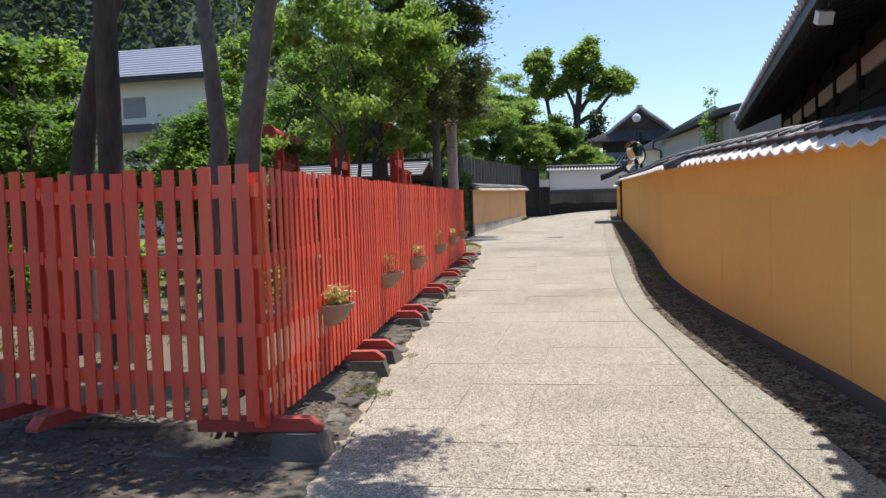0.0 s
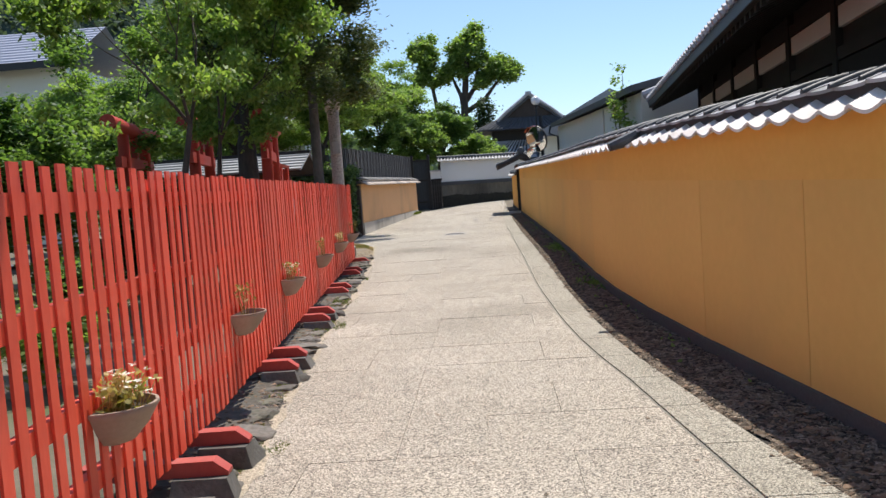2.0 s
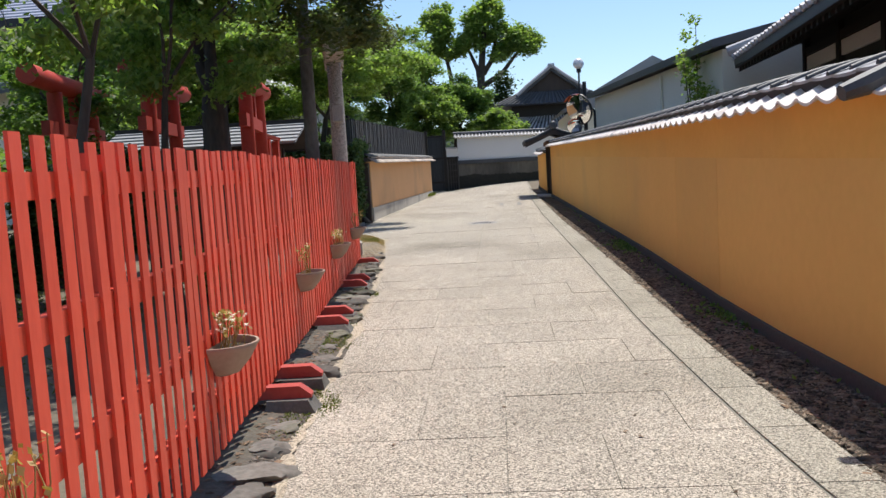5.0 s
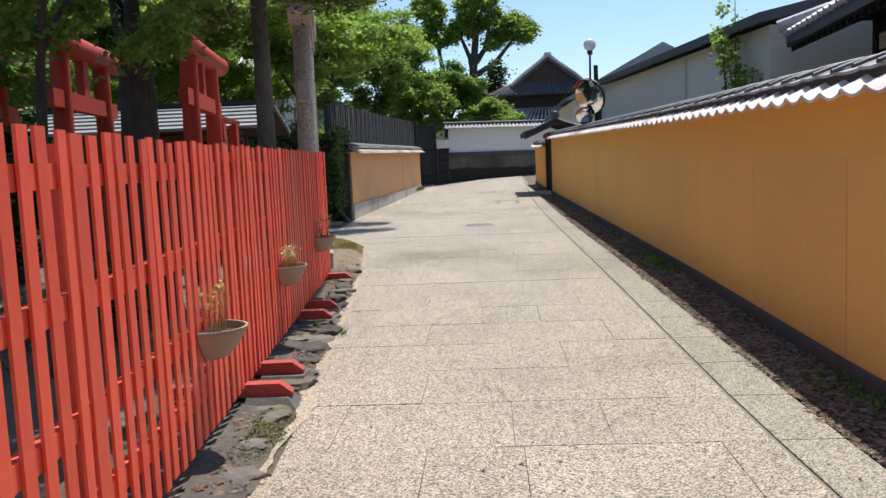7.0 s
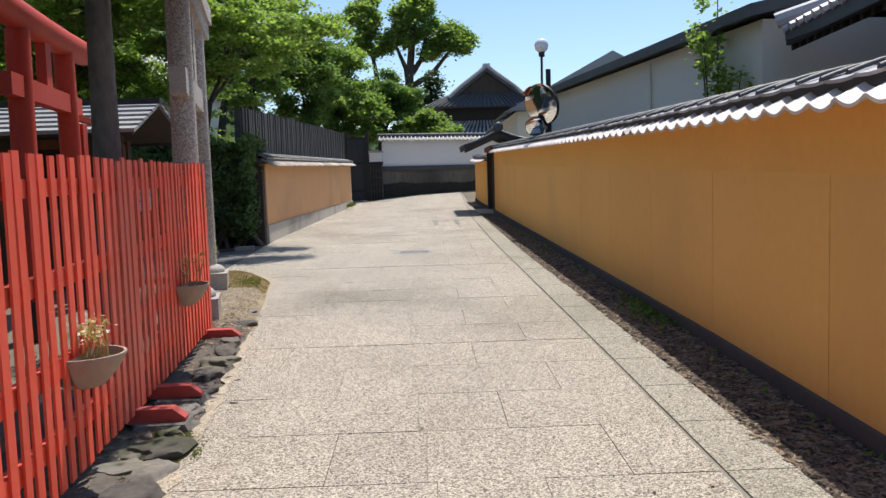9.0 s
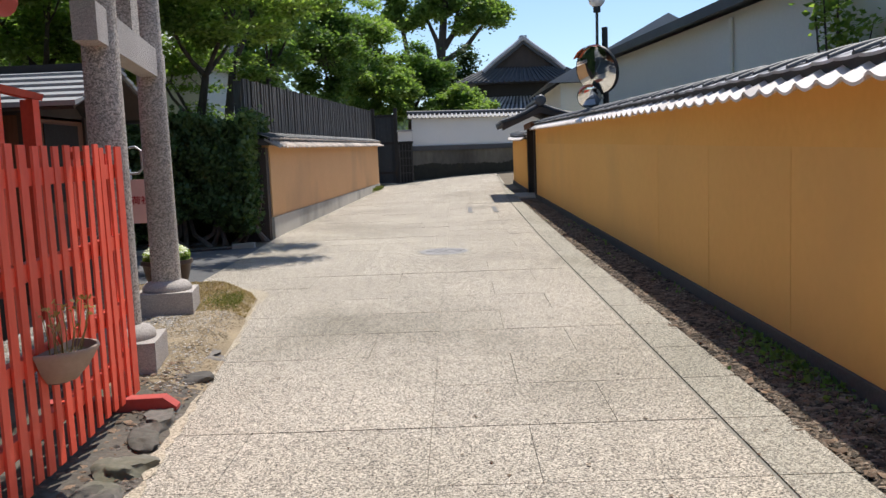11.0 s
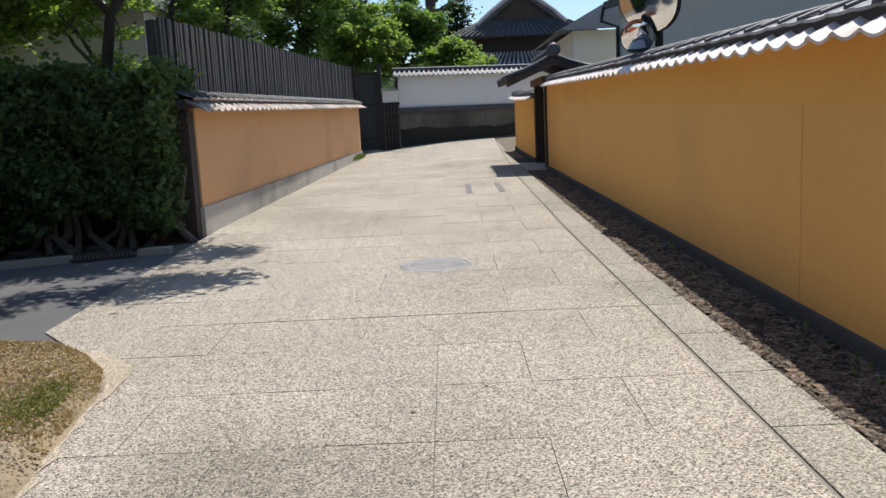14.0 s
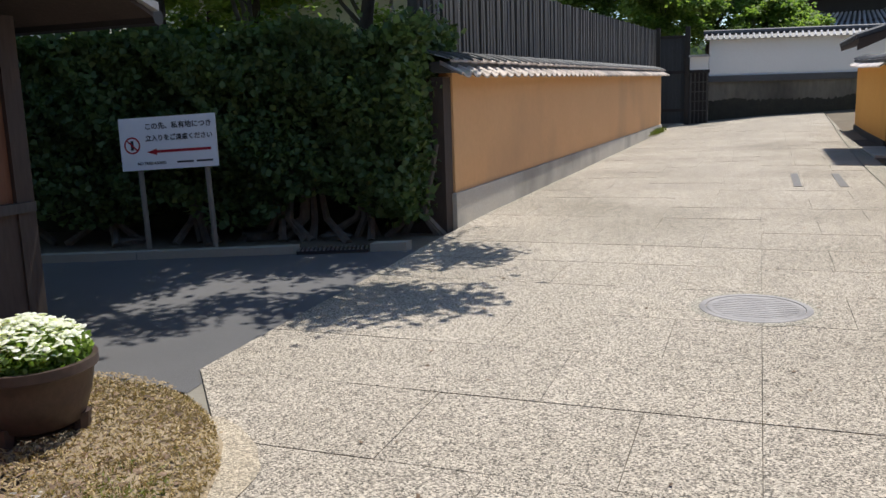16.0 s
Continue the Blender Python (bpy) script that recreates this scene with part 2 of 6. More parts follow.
M["leaf_dark"] = leafmat("dark leaf", (0.022, 0.045, 0.014), (0.06, 0.10, 0.028), 0.25)
M["leaf_hedge"] = leafmat("hedge leaf", (0.036, 0.074, 0.032), (0.135, 0.195, 0.075), 0.32)
M["leaf_cedar"] = leafmat("cedar needle", (0.05, 0.075, 0.025), (0.13, 0.15, 0.05), 0.3)
# greyed, bluish green: distance haze painted into the leaf colour
M["leaf_far"] = leafmat("haze-tinted hill foliage", (0.07, 0.10, 0.078), (0.105, 0.14, 0.105), 0.4, 0.9)
M["grass"] = leafmat("grass", (0.08, 0.12, 0.02), (0.20, 0.21, 0.05), 0.3)
M["dry_grass"] = leafmat("dry thatch", (0.26, 0.185, 0.085), (0.54, 0.41, 0.225), 0.2)
M["eave_brown"] = mat("weathered brown tile edge", (0.58, 0.49, 0.42), (0.42, 0.34, 0.28), 2, 50, 0.6, 0.1, dark=(0.16, 0.14, 0.13), stain=0.5, vary=0.2)
# near-black fill: the shade inside the hedge, put into the colour
M["hedge_core"] = mat("dark hedge inside", (0.05, 0.055, 0.03), (0.025, 0.028, 0.018), 12, 60, 1.0, 0.8)
M["stake_wood"] = mat("weathered stake", (0.26, 0.225, 0.185), (0.15, 0.13, 0.105), 3, 50, 0.9, 0.3, stretch=(1, 1, 0.15))
M["dry_leaf"] = leafmat("fading leaf", (0.16, 0.17, 0.04), (0.42, 0.36, 0.12), 0.4)
M["moss"] = mat("black damp moss", (0.035, 0.034, 0.028), (0.06, 0.056, 0.04), 5, 40, 0.95, 0.6)
M["cover"] = mat("worn cast cover", (0.36, 0.34, 0.33), (0.25, 0.24, 0.235), 6, 60, 0.6, 0.3, dark=(0.17, 0.16, 0.155), stain=0.4)
# same painted haze as the hill foliage, in the slope's base colour
M["hill"] = mat("haze-tinted hillside", (0.085, 0.12, 0.095), (0.06, 0.088, 0.072), 0.03, 0.3, 1.0, 0.0)
M["sand_chip"] = mat("earth crumb", (0.36, 0.28, 0.18), (0.19, 0.145, 0.09), 5, 60, 0.95, 0.4, island=0.45)
M["dead_leaf"] = mat("dead leaf", (0.22, 0.15, 0.10), (0.11, 0.075, 0.05), 9, 60, 0.9, 0.1, island=0.5)
M["dry"] = leafmat("dry flower stem", (0.32, 0.22, 0.07), (0.60, 0.45, 0.22), 0.3)
M["white_petal"] = leafmat("white petal", (0.75, 0.75, 0.70), (0.85, 0.85, 0.80), 0.3)

# ---------- building helpers ----------


class Geo:
    """Vertices and faces gathered for one mesh."""

    def __init__(self):
        self.v, self.f = [], []

    def add(self, verts, faces):
        n = len(self.v)
        self.v += [tuple(p) for p in verts]
        self.f += [tuple(i + n for i in q) for q in faces]
        return self

    def box(self, a, b, m=None):
        (x0, y0, z0), (x1, y1, z1) = a, b
        vs = [(x, y, z) for z in (z0, z1) for x, y in ((x0, y0), (x1, y0), (x1, y1), (x0, y1))]
        if m is not None:
            vs = [m @ Vector(p) for p in vs]
        return self.add(vs, [(3, 2, 1, 0), (4, 5, 6, 7), (0, 1, 5, 4), (1, 2, 6, 5), (2, 3, 7, 6), (3, 0, 4, 7)])

    def hexa(self, lo, hi):
        """A six-sided block from four lower and four upper corners, counter-clockwise from above."""
        return self.add(list(lo) + list(hi), [(3, 2, 1, 0), (4, 5, 6, 7), (0, 1, 5, 4), (1, 2, 6, 5), (2, 3, 7, 6), (3, 0, 4, 7)])

    def tube(self, path, radii, n=8, caps=True):
        rings = []
        for i, p in enumerate(path):
            p = Vector(p)
            d = Vector(path[min(i + 1, len(path) - 1)]) - Vector(path[max(i - 1, 0)])
            d = d.normalized() if d.length > 1e-9 else Vector((0, 0, 1))
            s = d.cross(Vector((0, 1, 0.02))).normalized() if abs(d.y) < 0.9 else d.cross(Vector((1, 0, 0))).normalized()
            u = s.cross(d)
            r = radii[i] if isinstance(radii, (list, tuple)) else radii
            rings.append([p + r * (math.cos(a) * s + math.sin(a) * u) for a in (2 * math.pi * k / n for k in range(n))])
        vs = [q for ring in rings for q in ring]
        fs = []
        for i in range(len(rings) - 1):
            for k in range(n):
                a, b = i * n + k, i * n + (k + 1) % n
                fs.append((a, b, b + n, a + n))
        if caps:
            fs.append(tuple(range(n))[::-1])
            fs.append(tuple((len(rings) - 1) * n + k for k in range(n)))
        return self.add(vs, fs)

    def lathe(self, profile, at=(0, 0, 0), n=20, half=False):
        """Turns a profile of (radius, height) round z."""
        steps = n if not half else n // 2 + 1
        vs = []
        for r, z in profile:
            for k in range(steps):
                a = 2 * math.pi * k / n if not half else math.pi * k / (steps - 1) - math.pi / 2
                vs.append((at[0] + r * math.cos(a), at[1] + r * math.sin(a), at[2] + z))
        fs = []
        lim = steps if not half else steps - 1
        for i in range(len(profile) - 1):
            for k in range(lim):
                a, b = i * steps + k, i * steps + (k + 1) % steps
                fs.append((a, b, b + steps, a + steps))
        return self.add(vs, fs)

    def sheet(self, rows):
        """A skin over a grid of points."""
        w = len(rows[0])
        vs = [p for row in rows for p in row]
        fs = [(i * w + k, i * w + k + 1, (i + 1) * w + k + 1, (i + 1) * w + k) for i in range(len(rows) - 1) for k in range(w - 1)]
        return self.add(vs, fs)

    def moved(self, m):
        self.v = [tuple(m @ Vector(p)) for p in self.v]
        return self

    def mesh(self, name, material, off=(0, 0, 0), smooth=False):
        me = bpy.data.meshes.new(name)
        me.from_pydata([(x - off[0], y - off[1], z - off[2]) for x, y, z in self.v], [], self.f)
        me.materials.append(material)
        if smooth:
            me.polygons.foreach_set("use_smooth", [True] * len(me.polygons))
            me.set_sharp_from_angle(angle=radians(50))
        me.update()
        return me


BASE = {}


def thing(name, at, label, category, group="", kind=""):
    """An empty at a thing's base, for its parts."""
    ob = new(name)
    ob.empty_display_size = 0.1
    ob.location = at
    BASE[ob] = Vector(at)
    return tagged(ob, label, category, group, kind)


def part(name, g, material, parent=None, label="", smooth=False):
    """One mesh under a thing or a part; the geometry is given in the world."""
    off = BASE[parent] if parent else Vector((0, 0, 0))
    ob = new(name, g.mesh(name, material, off, smooth))
    if parent:
        ob.parent = parent
        BASE[ob] = off
    return tagged(ob, label)


def solo(name, g, material, label, category, group="", kind="", smooth=False, at=(0, 0, 0)):
    """A thing of one mesh, with its origin at its base."""
    ob = new(name, g.mesh(name, material, at, smooth))
    ob.location = at
    BASE[ob] = Vector(at)
    return tagged(ob, label, category, group, kind)


def piece(name, me, parent, m):
    """One more object on a shared mesh, under its owner."""
    ob = new(name, me)
    ob.parent = parent
    ob.matrix_local = Matrix.Translation(-BASE[parent]) @ m
    return ob


def along(line, y):
    """x on a polyline of (y, x) at y."""
    for (a, xa), (b, xb) in zip(line, line[1:]):
        if y <= b:
            return xa + (xb - xa) * (y - a) / (b - a)
    return line[-1][1]


GROUND = [(-60, -0.05), (-2, -0.05), (4, 0.03), (10, 0.15), (20, 0.335), (30, 0.52), (40, 0.71), (50, 0.92), (60, 1.1), (400, 1.3), (3000, 1.3)]


def gz(y, x=0.0):
    """Height of the ground."""
    side = 0.055 * max(0.0, min(x + 3.0, 9.0)) * max(0.0, min((y - 42) / 8, 1.0))
    side -= 0.15 * max(0.0, min((y - 30) / 14, 1.0)) * max(0.0, min((-1.5 - x) / 2.7, 1.0)) * max(0.0, min((60 - y) / 8, 1.0))
    return along(GROUND, y) + side


FACE = [(-12, 2.75), (2, 2.1), (6.3, 1.70), (8, 1.49), (9.7, 1.28), (11.4, 1.12), (13, 1.03), (14.7, 1.0), (18.5, 1.03), (21, 1.01), (25, 0.96), (30, 0.9), (36, 0.82), (44, 0.75)]
DRAIN = [(-12, 1.6), (2, 1.25), (4.2, 1.02), (5.9, 0.8), (7.5, 0.63), (9, 0.48), (10, 0.34), (11.5, 0.24), (14, 0.155), (18, 0.13), (20, 0.11), (28, 0.03), (35, 0.05), (44, 0.3), (60, 0.6)]
STRIP = [(-12, 1.9), (2, 1.56), (4.5, 1.36), (6, 1.19), (7, 1.01), (8.5, 0.81), (10, 0.64), (11.5, 0.56), (13.6, 0.51), (17, 0.495), (22, 0.44), (25.4, 0.38), (30, 0.36), (36, 0.35), (44, 0.4)]
LEFT = [(-12, -1.2), (0, -1.33), (4, -1.51), (5.5, -1.68), (7.4, -1.89), (9.5, -2.08), (12.3, -2.32), (14.5, -2.43), (18, -2.72), (21.3, -3.1), (22.9, -3.31), (23.3, -3.45), (23.6, -3.68), (24.1, -4.28), (27.9, -4.4), (46, -4.2), (60, -4.2)]
FENCE = [(4.63, -1.982), (19.4, -3.249)]

# ---------- ground ----------
g = Geo()
xs = [-900, -300, -120, -60, -30, -18, -12, -9, -7, -5, -3.5, -2.4, -1.4, 0, 1, 2, 3.5, 6, 10, 20, 60, 300, 900]
ys = [-900, -60, -20, -8, -2, 2, 4, 7, 10, 13, 16, 20, 25, 30, 36, 40, 42, 46, 50, 55, 60, 80, 140, 400, 3000]
g.sheet([[(x, y, gz(y, x) - 0.03) for x in xs] for y in ys])
solo("ground", g, M["soil"], "bare brown earth with patches of moss and litter", "ground", kind="structure")

# road bed under the slabs, drain strip and gravel strip
g = Geo()
bed = [-11 + 0.5 * k for k in range(139)]
g.sheet([[(along(LEFT, y) - 0.02, y, gz(y, along(LEFT, y)) - 0.016), (-1.4, y, gz(y, -1.4) - 0.016), (along(DRAIN, y), y, gz(y) - 0.009),
          (along(STRIP, y), y, gz(y) - 0.016)] for y in bed])
road = solo("road", g, M["mortar"], "lane paved with exposed-aggregate concrete slabs", "road", kind="structure")
g = Geo()
g.sheet([[(along(STRIP, y) - 0.03, y, gz(y) - 0.02), (along(FACE, y) + 0.05, y, gz(y) - 0.01)] for y in bed if y < 41])
gravel = solo("ground", g, M["gravel"], "strip of dark gravel and dead leaves along the wall foot", "gravel strip", kind="structure")

# side lane of asphalt with its kerb
g = Geo()
lane = [-30, -20, -14, -10, -8, -6.5, -5.5]
g.sheet([[(x, 23.95 - 0.12 * (x + 4.28), gz(24.1) - 0.014), (x, 26.0, gz(26) - 0.012), (x, 27.70 + 0.41 * (x + 4.45), gz(27.6) - 0.012)] for x in lane]
        + [[(along(LEFT, y) + 0.0, y, gz(y) - 0.012) for y in (24.0, 26.0, 27.68)]])
solo("road_side", g, M["asphalt"], "worn grey asphalt side lane in leaf shade", "road", kind="structure")
g = Geo()
for a, b in ((-9.6, -7.9), (-7.89, -6.8), (-6.79, -5.47), (-4.81, -4.5)):
    f = [27.70 + 0.41 * (x + 4.45) for x in (a, b)]
    g.hexa([(a, f[0], gz(27) - 0.1), (b, f[1], gz(27) - 0.1), (b, f[1] + 0.13, gz(27) - 0.1), (a, f[0] + 0.13, gz(27) - 0.1)],
           [(a, f[0], gz(27.6) + 0.06), (b, f[1], gz(27.6) + 0.06), (b, f[1] + 0.13, gz(27.6) + 0.06), (a, f[0] + 0.13, gz(27.6) + 0.06)])
solo("kerb", g, M["kerb"], "low grey concrete kerb below the hedge", "kerb", kind="structure")

# earth verge between fence and paving, and the sandy corner by the stone gate
g = Geo()
vy = [-11 + 0.25 * k for k in range(140)]
rows = []


def verge_z(x, y):
    """Height of the earth verge, raised a little round the stone gate."""
    inner = -9.0 if y < 4.9 else along(FENCE, y) - 0.6
    inner = min(inner, along(LEFT, y) - 0.7)
    e = along(LEFT, y) + 0.03
    k = 8 * (x - inner) / (e - inner)
    lift = 0.1 * max(0.0, min((y - 18.6) / 1.3, 1.0)) * max(0.0, min((24.2 - y) / 0.5, 1.0)) * max(0.0, min(1.0, (8 - k) / 2.2))
    lift += (0.06 + 0.05 * max(0.0, min(1.0, (6.5 - y) / 1.5))) * max(0.0, min(1.0, (8 - k) / 3)) * max(0.0, min(1.0, (19 - y) / 4))
    return gz(y) - 0.004 + lift + 0.022 * noise.noise(Vector((x * 2.5, y * 2.5, 3))) - 0.012


for y in vy:
    if y > 24.35:
        break
    inner = -9.0 if y < 4.9 else along(FENCE, y) - 0.6
    inner = min(inner, along(LEFT, y) - 0.7)
    e = along(LEFT, y) + 0.03 + 0.05 * noise.noise(Vector((0, y * 2.3, 0)))
    row = []
    for k in range(9):
        x = inner + (e - inner) * k / 8
        row.append((x, y, verge_z(x, y) if k < 8 else gz(y) - 0.007))
    rows.append(row)
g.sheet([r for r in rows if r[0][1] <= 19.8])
solo("ground", g, M["soil_shaded"], "dark trodden earth with roots and stones", "earth", kind="structure", smooth=True)
g = Geo()
g.sheet([r for r in rows if r[0][1] >= 19.7])
solo("ground", g, M["sand"], "sandy earth corner with thin dry grass", "earth", kind="structure", smooth=True)

# ---------- wall along the lane ----------
WALL_Y0, WALL_Y1 = -10.0, 36.2
SLOPE_H, BAND_H = 1.74, 1.40


def swept(y0, y1, line, dx0, dx1, h0, h1, step=0.8, base=gz):
    """A strip that follows a plan line, between two offsets and two heights above the ground."""
    n = max(1, int(round((y1 - y0) / step)))
    ring = []
    for k in range(n + 1):
        y = y0 + (y1 - y0) * k / n
        x, z = along(line, y), base(y)
        ring.append([(x + dx0, y, z + h0), (x + dx1, y, z + h0), (x + dx1, y, z + h1), (x + dx0, y, z + h1)])
    out = Geo()
    vs = [p for r in ring for p in r]
    fs = [(i * 4 + k, i * 4 + (k + 1) % 4, i * 4 + 4 + (k + 1) % 4, i * 4 + 4 + k) for i in range(n) for k in range(4)]
    fs += [(3, 2, 1, 0), (n * 4, n * 4 + 1, n * 4 + 2, n * 4 + 3)]
    return out.add(vs, [f[::-1] for f in fs])


wall = solo("wall_east", swept(WALL_Y0, WALL_Y1, FACE, 0.022, 0.3, -0.2, SLOPE_H + 0.05), M["old_wood"],
            "long ochre plastered wall with a tiled coping", "wall", kind="structure")
part("band", swept(WALL_Y0, WALL_Y1, FACE, 0.0015, 0.05, BAND_H - 0.02, SLOPE_H + 0.05), M["ochre"], wall)
part("plinth", swept(WALL_Y0, WALL_Y1, FACE, -0.035, 0.05, -0.2, 0.10), M["plinth"], wall, "dark grey plinth at the wall foot")
seams = [-6, -2, 0.4, 2.5, 4.5, 6.29, 7.99, 9.69, 14.66, 16.55, 18.5, 20.23, 22.03, 23.8, 30.5]
for a, b in zip([WALL_Y0] + seams, seams + [WALL_Y1]):
    part("panel", swept(a + 0.004, b - 0.004, FACE, 0.0, 0.06, 0.0, BAND_H), M["ochre_panel"], wall)

# coping: pale scalloped eave tiles, a dark course, and rolled cap tiles
coping = thing("coping", (1.1, 11, gz(11) + 1.75), "grey clay tile coping with pale scalloped eaves", "roof", kind="structure")
PITCH = 0.30


def pan(u):
    """Cross profile of an S-shaped tile: a broad hollow and a narrow roll."""
    return -0.026 * math.sin(math.pi * u / 0.72) if u < 0.72 else 0.016 * math.sin(math.pi * (u - 0.72) / 0.28)


ge = Geo()
rows = [[(-0.17 + 0.23 * f, (u / 14 - 0.5) * PITCH * 1.03, -0.008 + 0.115 * f + pan(u / 14)) for u in range(15)] for f in (0.0, 0.35, 1.0)]
low = [[(x, y, z - 0.02) for x, y, z in r] for r in rows]
ge.sheet([r[::-1] for r in rows])
ge.sheet(low)
ge.sheet([rows[0], low[0]])
ge.sheet([[r[0] for r in rows], [r[0] for r in low]])
eave_me = ge.mesh("eave_tile", M["eave_tile"], smooth=True)
gc = Geo()
rows = [[(-0.055 + 0.29 * f, (u / 4 - 0.5) * PITCH, 0.085 * f - 0.008 * math.sin(math.pi * u / 4)) for u in range(5)] for f in (0, 0.55, 1.0)]
gc.sheet([r[::-1] for r in rows])
gc.sheet([rows[0], [(x, y, z - 0.02) for x, y, z in rows[0]]])
cap_me = gc.mesh("cap_tile", M["tile"], smooth=True)
gr = Geo()
ring = [[(-0.085 + 0.33 * f, 0.5 * PITCH + 0.02 * math.cos(a), 0.09 * f - 0.01 + 0.028 * math.sin(a) + 0.012 * math.sin(math.pi * f)) for a in [math.pi * j / 6 for j in range(7)]] for f in (0.0, 0.25, 0.5, 0.75, 1.0)]
gr.sheet(ring)
gr.add(ring[0], [tuple(range(7))])
gr.add(ring[-1], [tuple(range(7))[::-1]])
roll_me = gr.mesh("roll_tile", M["tile_dark"], smooth=True)


def coping_run(owner, line, y0, y1, base, height, sign=1, dx=0.0, pitch=PITCH, meshes=(eave_me, cap_me, roll_me)):
    n = int((y1 - y0) / pitch)
    for k in range(n):
        y = y0 + (k + 0.5) * pitch
        x = along(line, y) + dx
        slope = (along(line, y + 0.1) - along(line, y - 0.1)) / 0.2
        yaw = -math.degrees(math.atan(slope))
        tilt = math.degrees(math.atan((base(y + 0.3) - base(y - 0.3)) / 0.6))
        z = base(y) + height + 0.004 * math.sin(k * 2.1)
        m = pose(x, y, z, 0, 0, yaw) @ pose(0, 0, 0, tilt, 0, 0)
        if sign < 0:
            m = m @ pose(0, 0, 0, 0, 0, 180)
        piece("eave_tile", meshes[0], owner, m @ pose(0, 0, 0.045))
        piece("cap_tile", meshes[1], owner, m @ pose(0, 0, 0.175))
        piece("roll_tile", meshes[2], owner, m @ pose(0, 0, 0.178))


part("course", swept(WALL_Y0, WALL_Y1, FACE, -0.02, 0.42, SLOPE_H + 0.05, SLOPE_H + 0.168), M["tile_dark"], coping, "dark flat tile course")
part("ridge", swept(WALL_Y0, WALL_Y1, FACE, 0.2, 0.34, SLOPE_H + 0.16, SLOPE_H + 0.275), M["tile_dark"], coping)
coping_run(coping, FACE, -1.5, WALL_Y1, gz, SLOPE_H)
# hip tile where the two runs of coping meet
gk = Geo()
x11 = along(FACE, 11.3)
gk.tube([(x11 - 0.33, 11.28, gz(11.3) + 1.76), (x11 - 0.2, 11.3, gz(11.3) + 1.8), (x11 + 0.02, 11.32, gz(11.3) + 1.9)], [0.045, 0.06, 0.05], 8)
part("hip_tile", gk, M["tile_dark"], coping, "dark curved hip tile")

# ---------- little roofed gate in the wall ----------
gate = thing("roofed_gate", (0.9, 37.0, gz(37)), "small brown timber gate with a tiled gable roof", "gate")
zb = gz(36.5) - 0.1
GX = 0.17
for yy in (36.3, 38.3):
    part("post", Geo().box((0.62 + GX, yy, zb), (0.82 + GX, yy + 0.2, zb + 2.07)), M["old_wood"], gate)
part("beam", Geo().box((0.55 + GX, 36.2, zb + 1.92), (0.9 + GX, 38.6, zb + 2.06)), M["brown_wood"], gate)
part("door", Geo().box((1.07, 36.5, zb + 0.05), (1.12, 38.3, zb + 1.95)), M["old_wood"], gate)
part("step", Geo().box((0.35, 36.2, zb - 0.05), (0.95, 38.6, zb + 0.14)), M["grey_plinth"], gate, "grey stone threshold step")
g1 = Geo()
for sgn in (-1, 1):
    fall = 0.40 if sgn < 0 else 0.30
    prof = [(0.92 + sgn * d, 2.42 - fall * d - 0.05 * math.sin(d * 3)) for d in (0, 0.3, 0.6, 0.95)]
    rr = [[(x, yy, zb + z) for x, z in prof] for yy in (35.75, 38.9)]
    lo = [[(x, y, z - 0.07) for x, y, z in r] for r in rr]
    g1.sheet(rr), g1.sheet(lo), g1.sheet([rr[0], lo[0]]), g1.sheet([lo[1], rr[1]])
    g1.sheet([[rr[0][-1], rr[1][-1]], [lo[0][-1], lo[1][-1]]])
part("roof", g1, M["old_wood"], gate)
for sgn in (-1, 1):
    for k in range(14):
        yy = 35.85 + k * 0.225
        gt = Geo().tube([(0.92 + sgn * d, yy, zb + 2.465 - (0.40 if sgn < 0 else 0.30) * d - 0.05 * math.sin(d * 3)) for d in (0.02, 0.3, 0.6, 0.98)], 0.055, 6)
        part("roof_tile", gt, M["tile_dark"], gate)
part("ridge", Geo().tube([(0.92, 35.7, zb + 2.55), (0.92, 38.95, zb + 2.55)], 0.11, 8), M["tile_dark"], gate)
part("bargeboard", Geo().add([(0.92, 35.74, zb + 2.38), (-0.05, 35.74, zb + 1.94), (-0.05, 35.74, zb + 1.84), (0.92, 35.74, zb + 2.25), (1.89, 35.74, zb + 1.95), (1.89, 35.74, zb + 2.05)],
                             [(0, 1, 2, 3), (0, 3, 4, 5)]), M["old_wood"], gate)
part("ridge_end", Geo().lathe([(0.001, 0.05), (0.10, 0.04), (0.14, 0.0), (0.14, -0.06)], n=14).moved(pose(0.92, 35.68, zb + 2.56, 90, 0, 0)), M["tile_dark"], gate, "round dark ridge-end tile")

# wall beyond the gate
FAR = [(38.6, 0.78), (44, 0.72), (50, 1.3)]
w2 = solo("wall_east_far", swept(38.55, 43.5, FAR, 0.0, 0.3, -0.2, 1.52), M["ochre"], "short ochre plastered wall beyond the gate", "wall", kind="structure")
part("plinth", swept(38.55, 43.5, FAR, -0.03, 0.05, -0.2, 0.1), M["plinth"], w2)
c2 = thing("coping", (0.8, 40, gz(40) + 1.7), "grey clay tile coping on the short wall", "roof", kind="structure")
part("course", swept(38.5, 43.6, FAR, -0.07, 0.4, 1.52, 1.64), M["tile_dark"], c2)
coping_run(c2, FAR, 38.5, 43.6, gz, 1.48)

# ---------- wall, fence and gate at the far left ----------
LW = [(28.8, -4.42), (46.5, -4.2)]


def lbase(y):
    """Level of the left wall's plinth top, which climbs less than the lane."""
    return 0.86 + (y - 28.8) * 0.0022


def leave(y):
    return 2.06 + (y - 28.8) * 0.0147


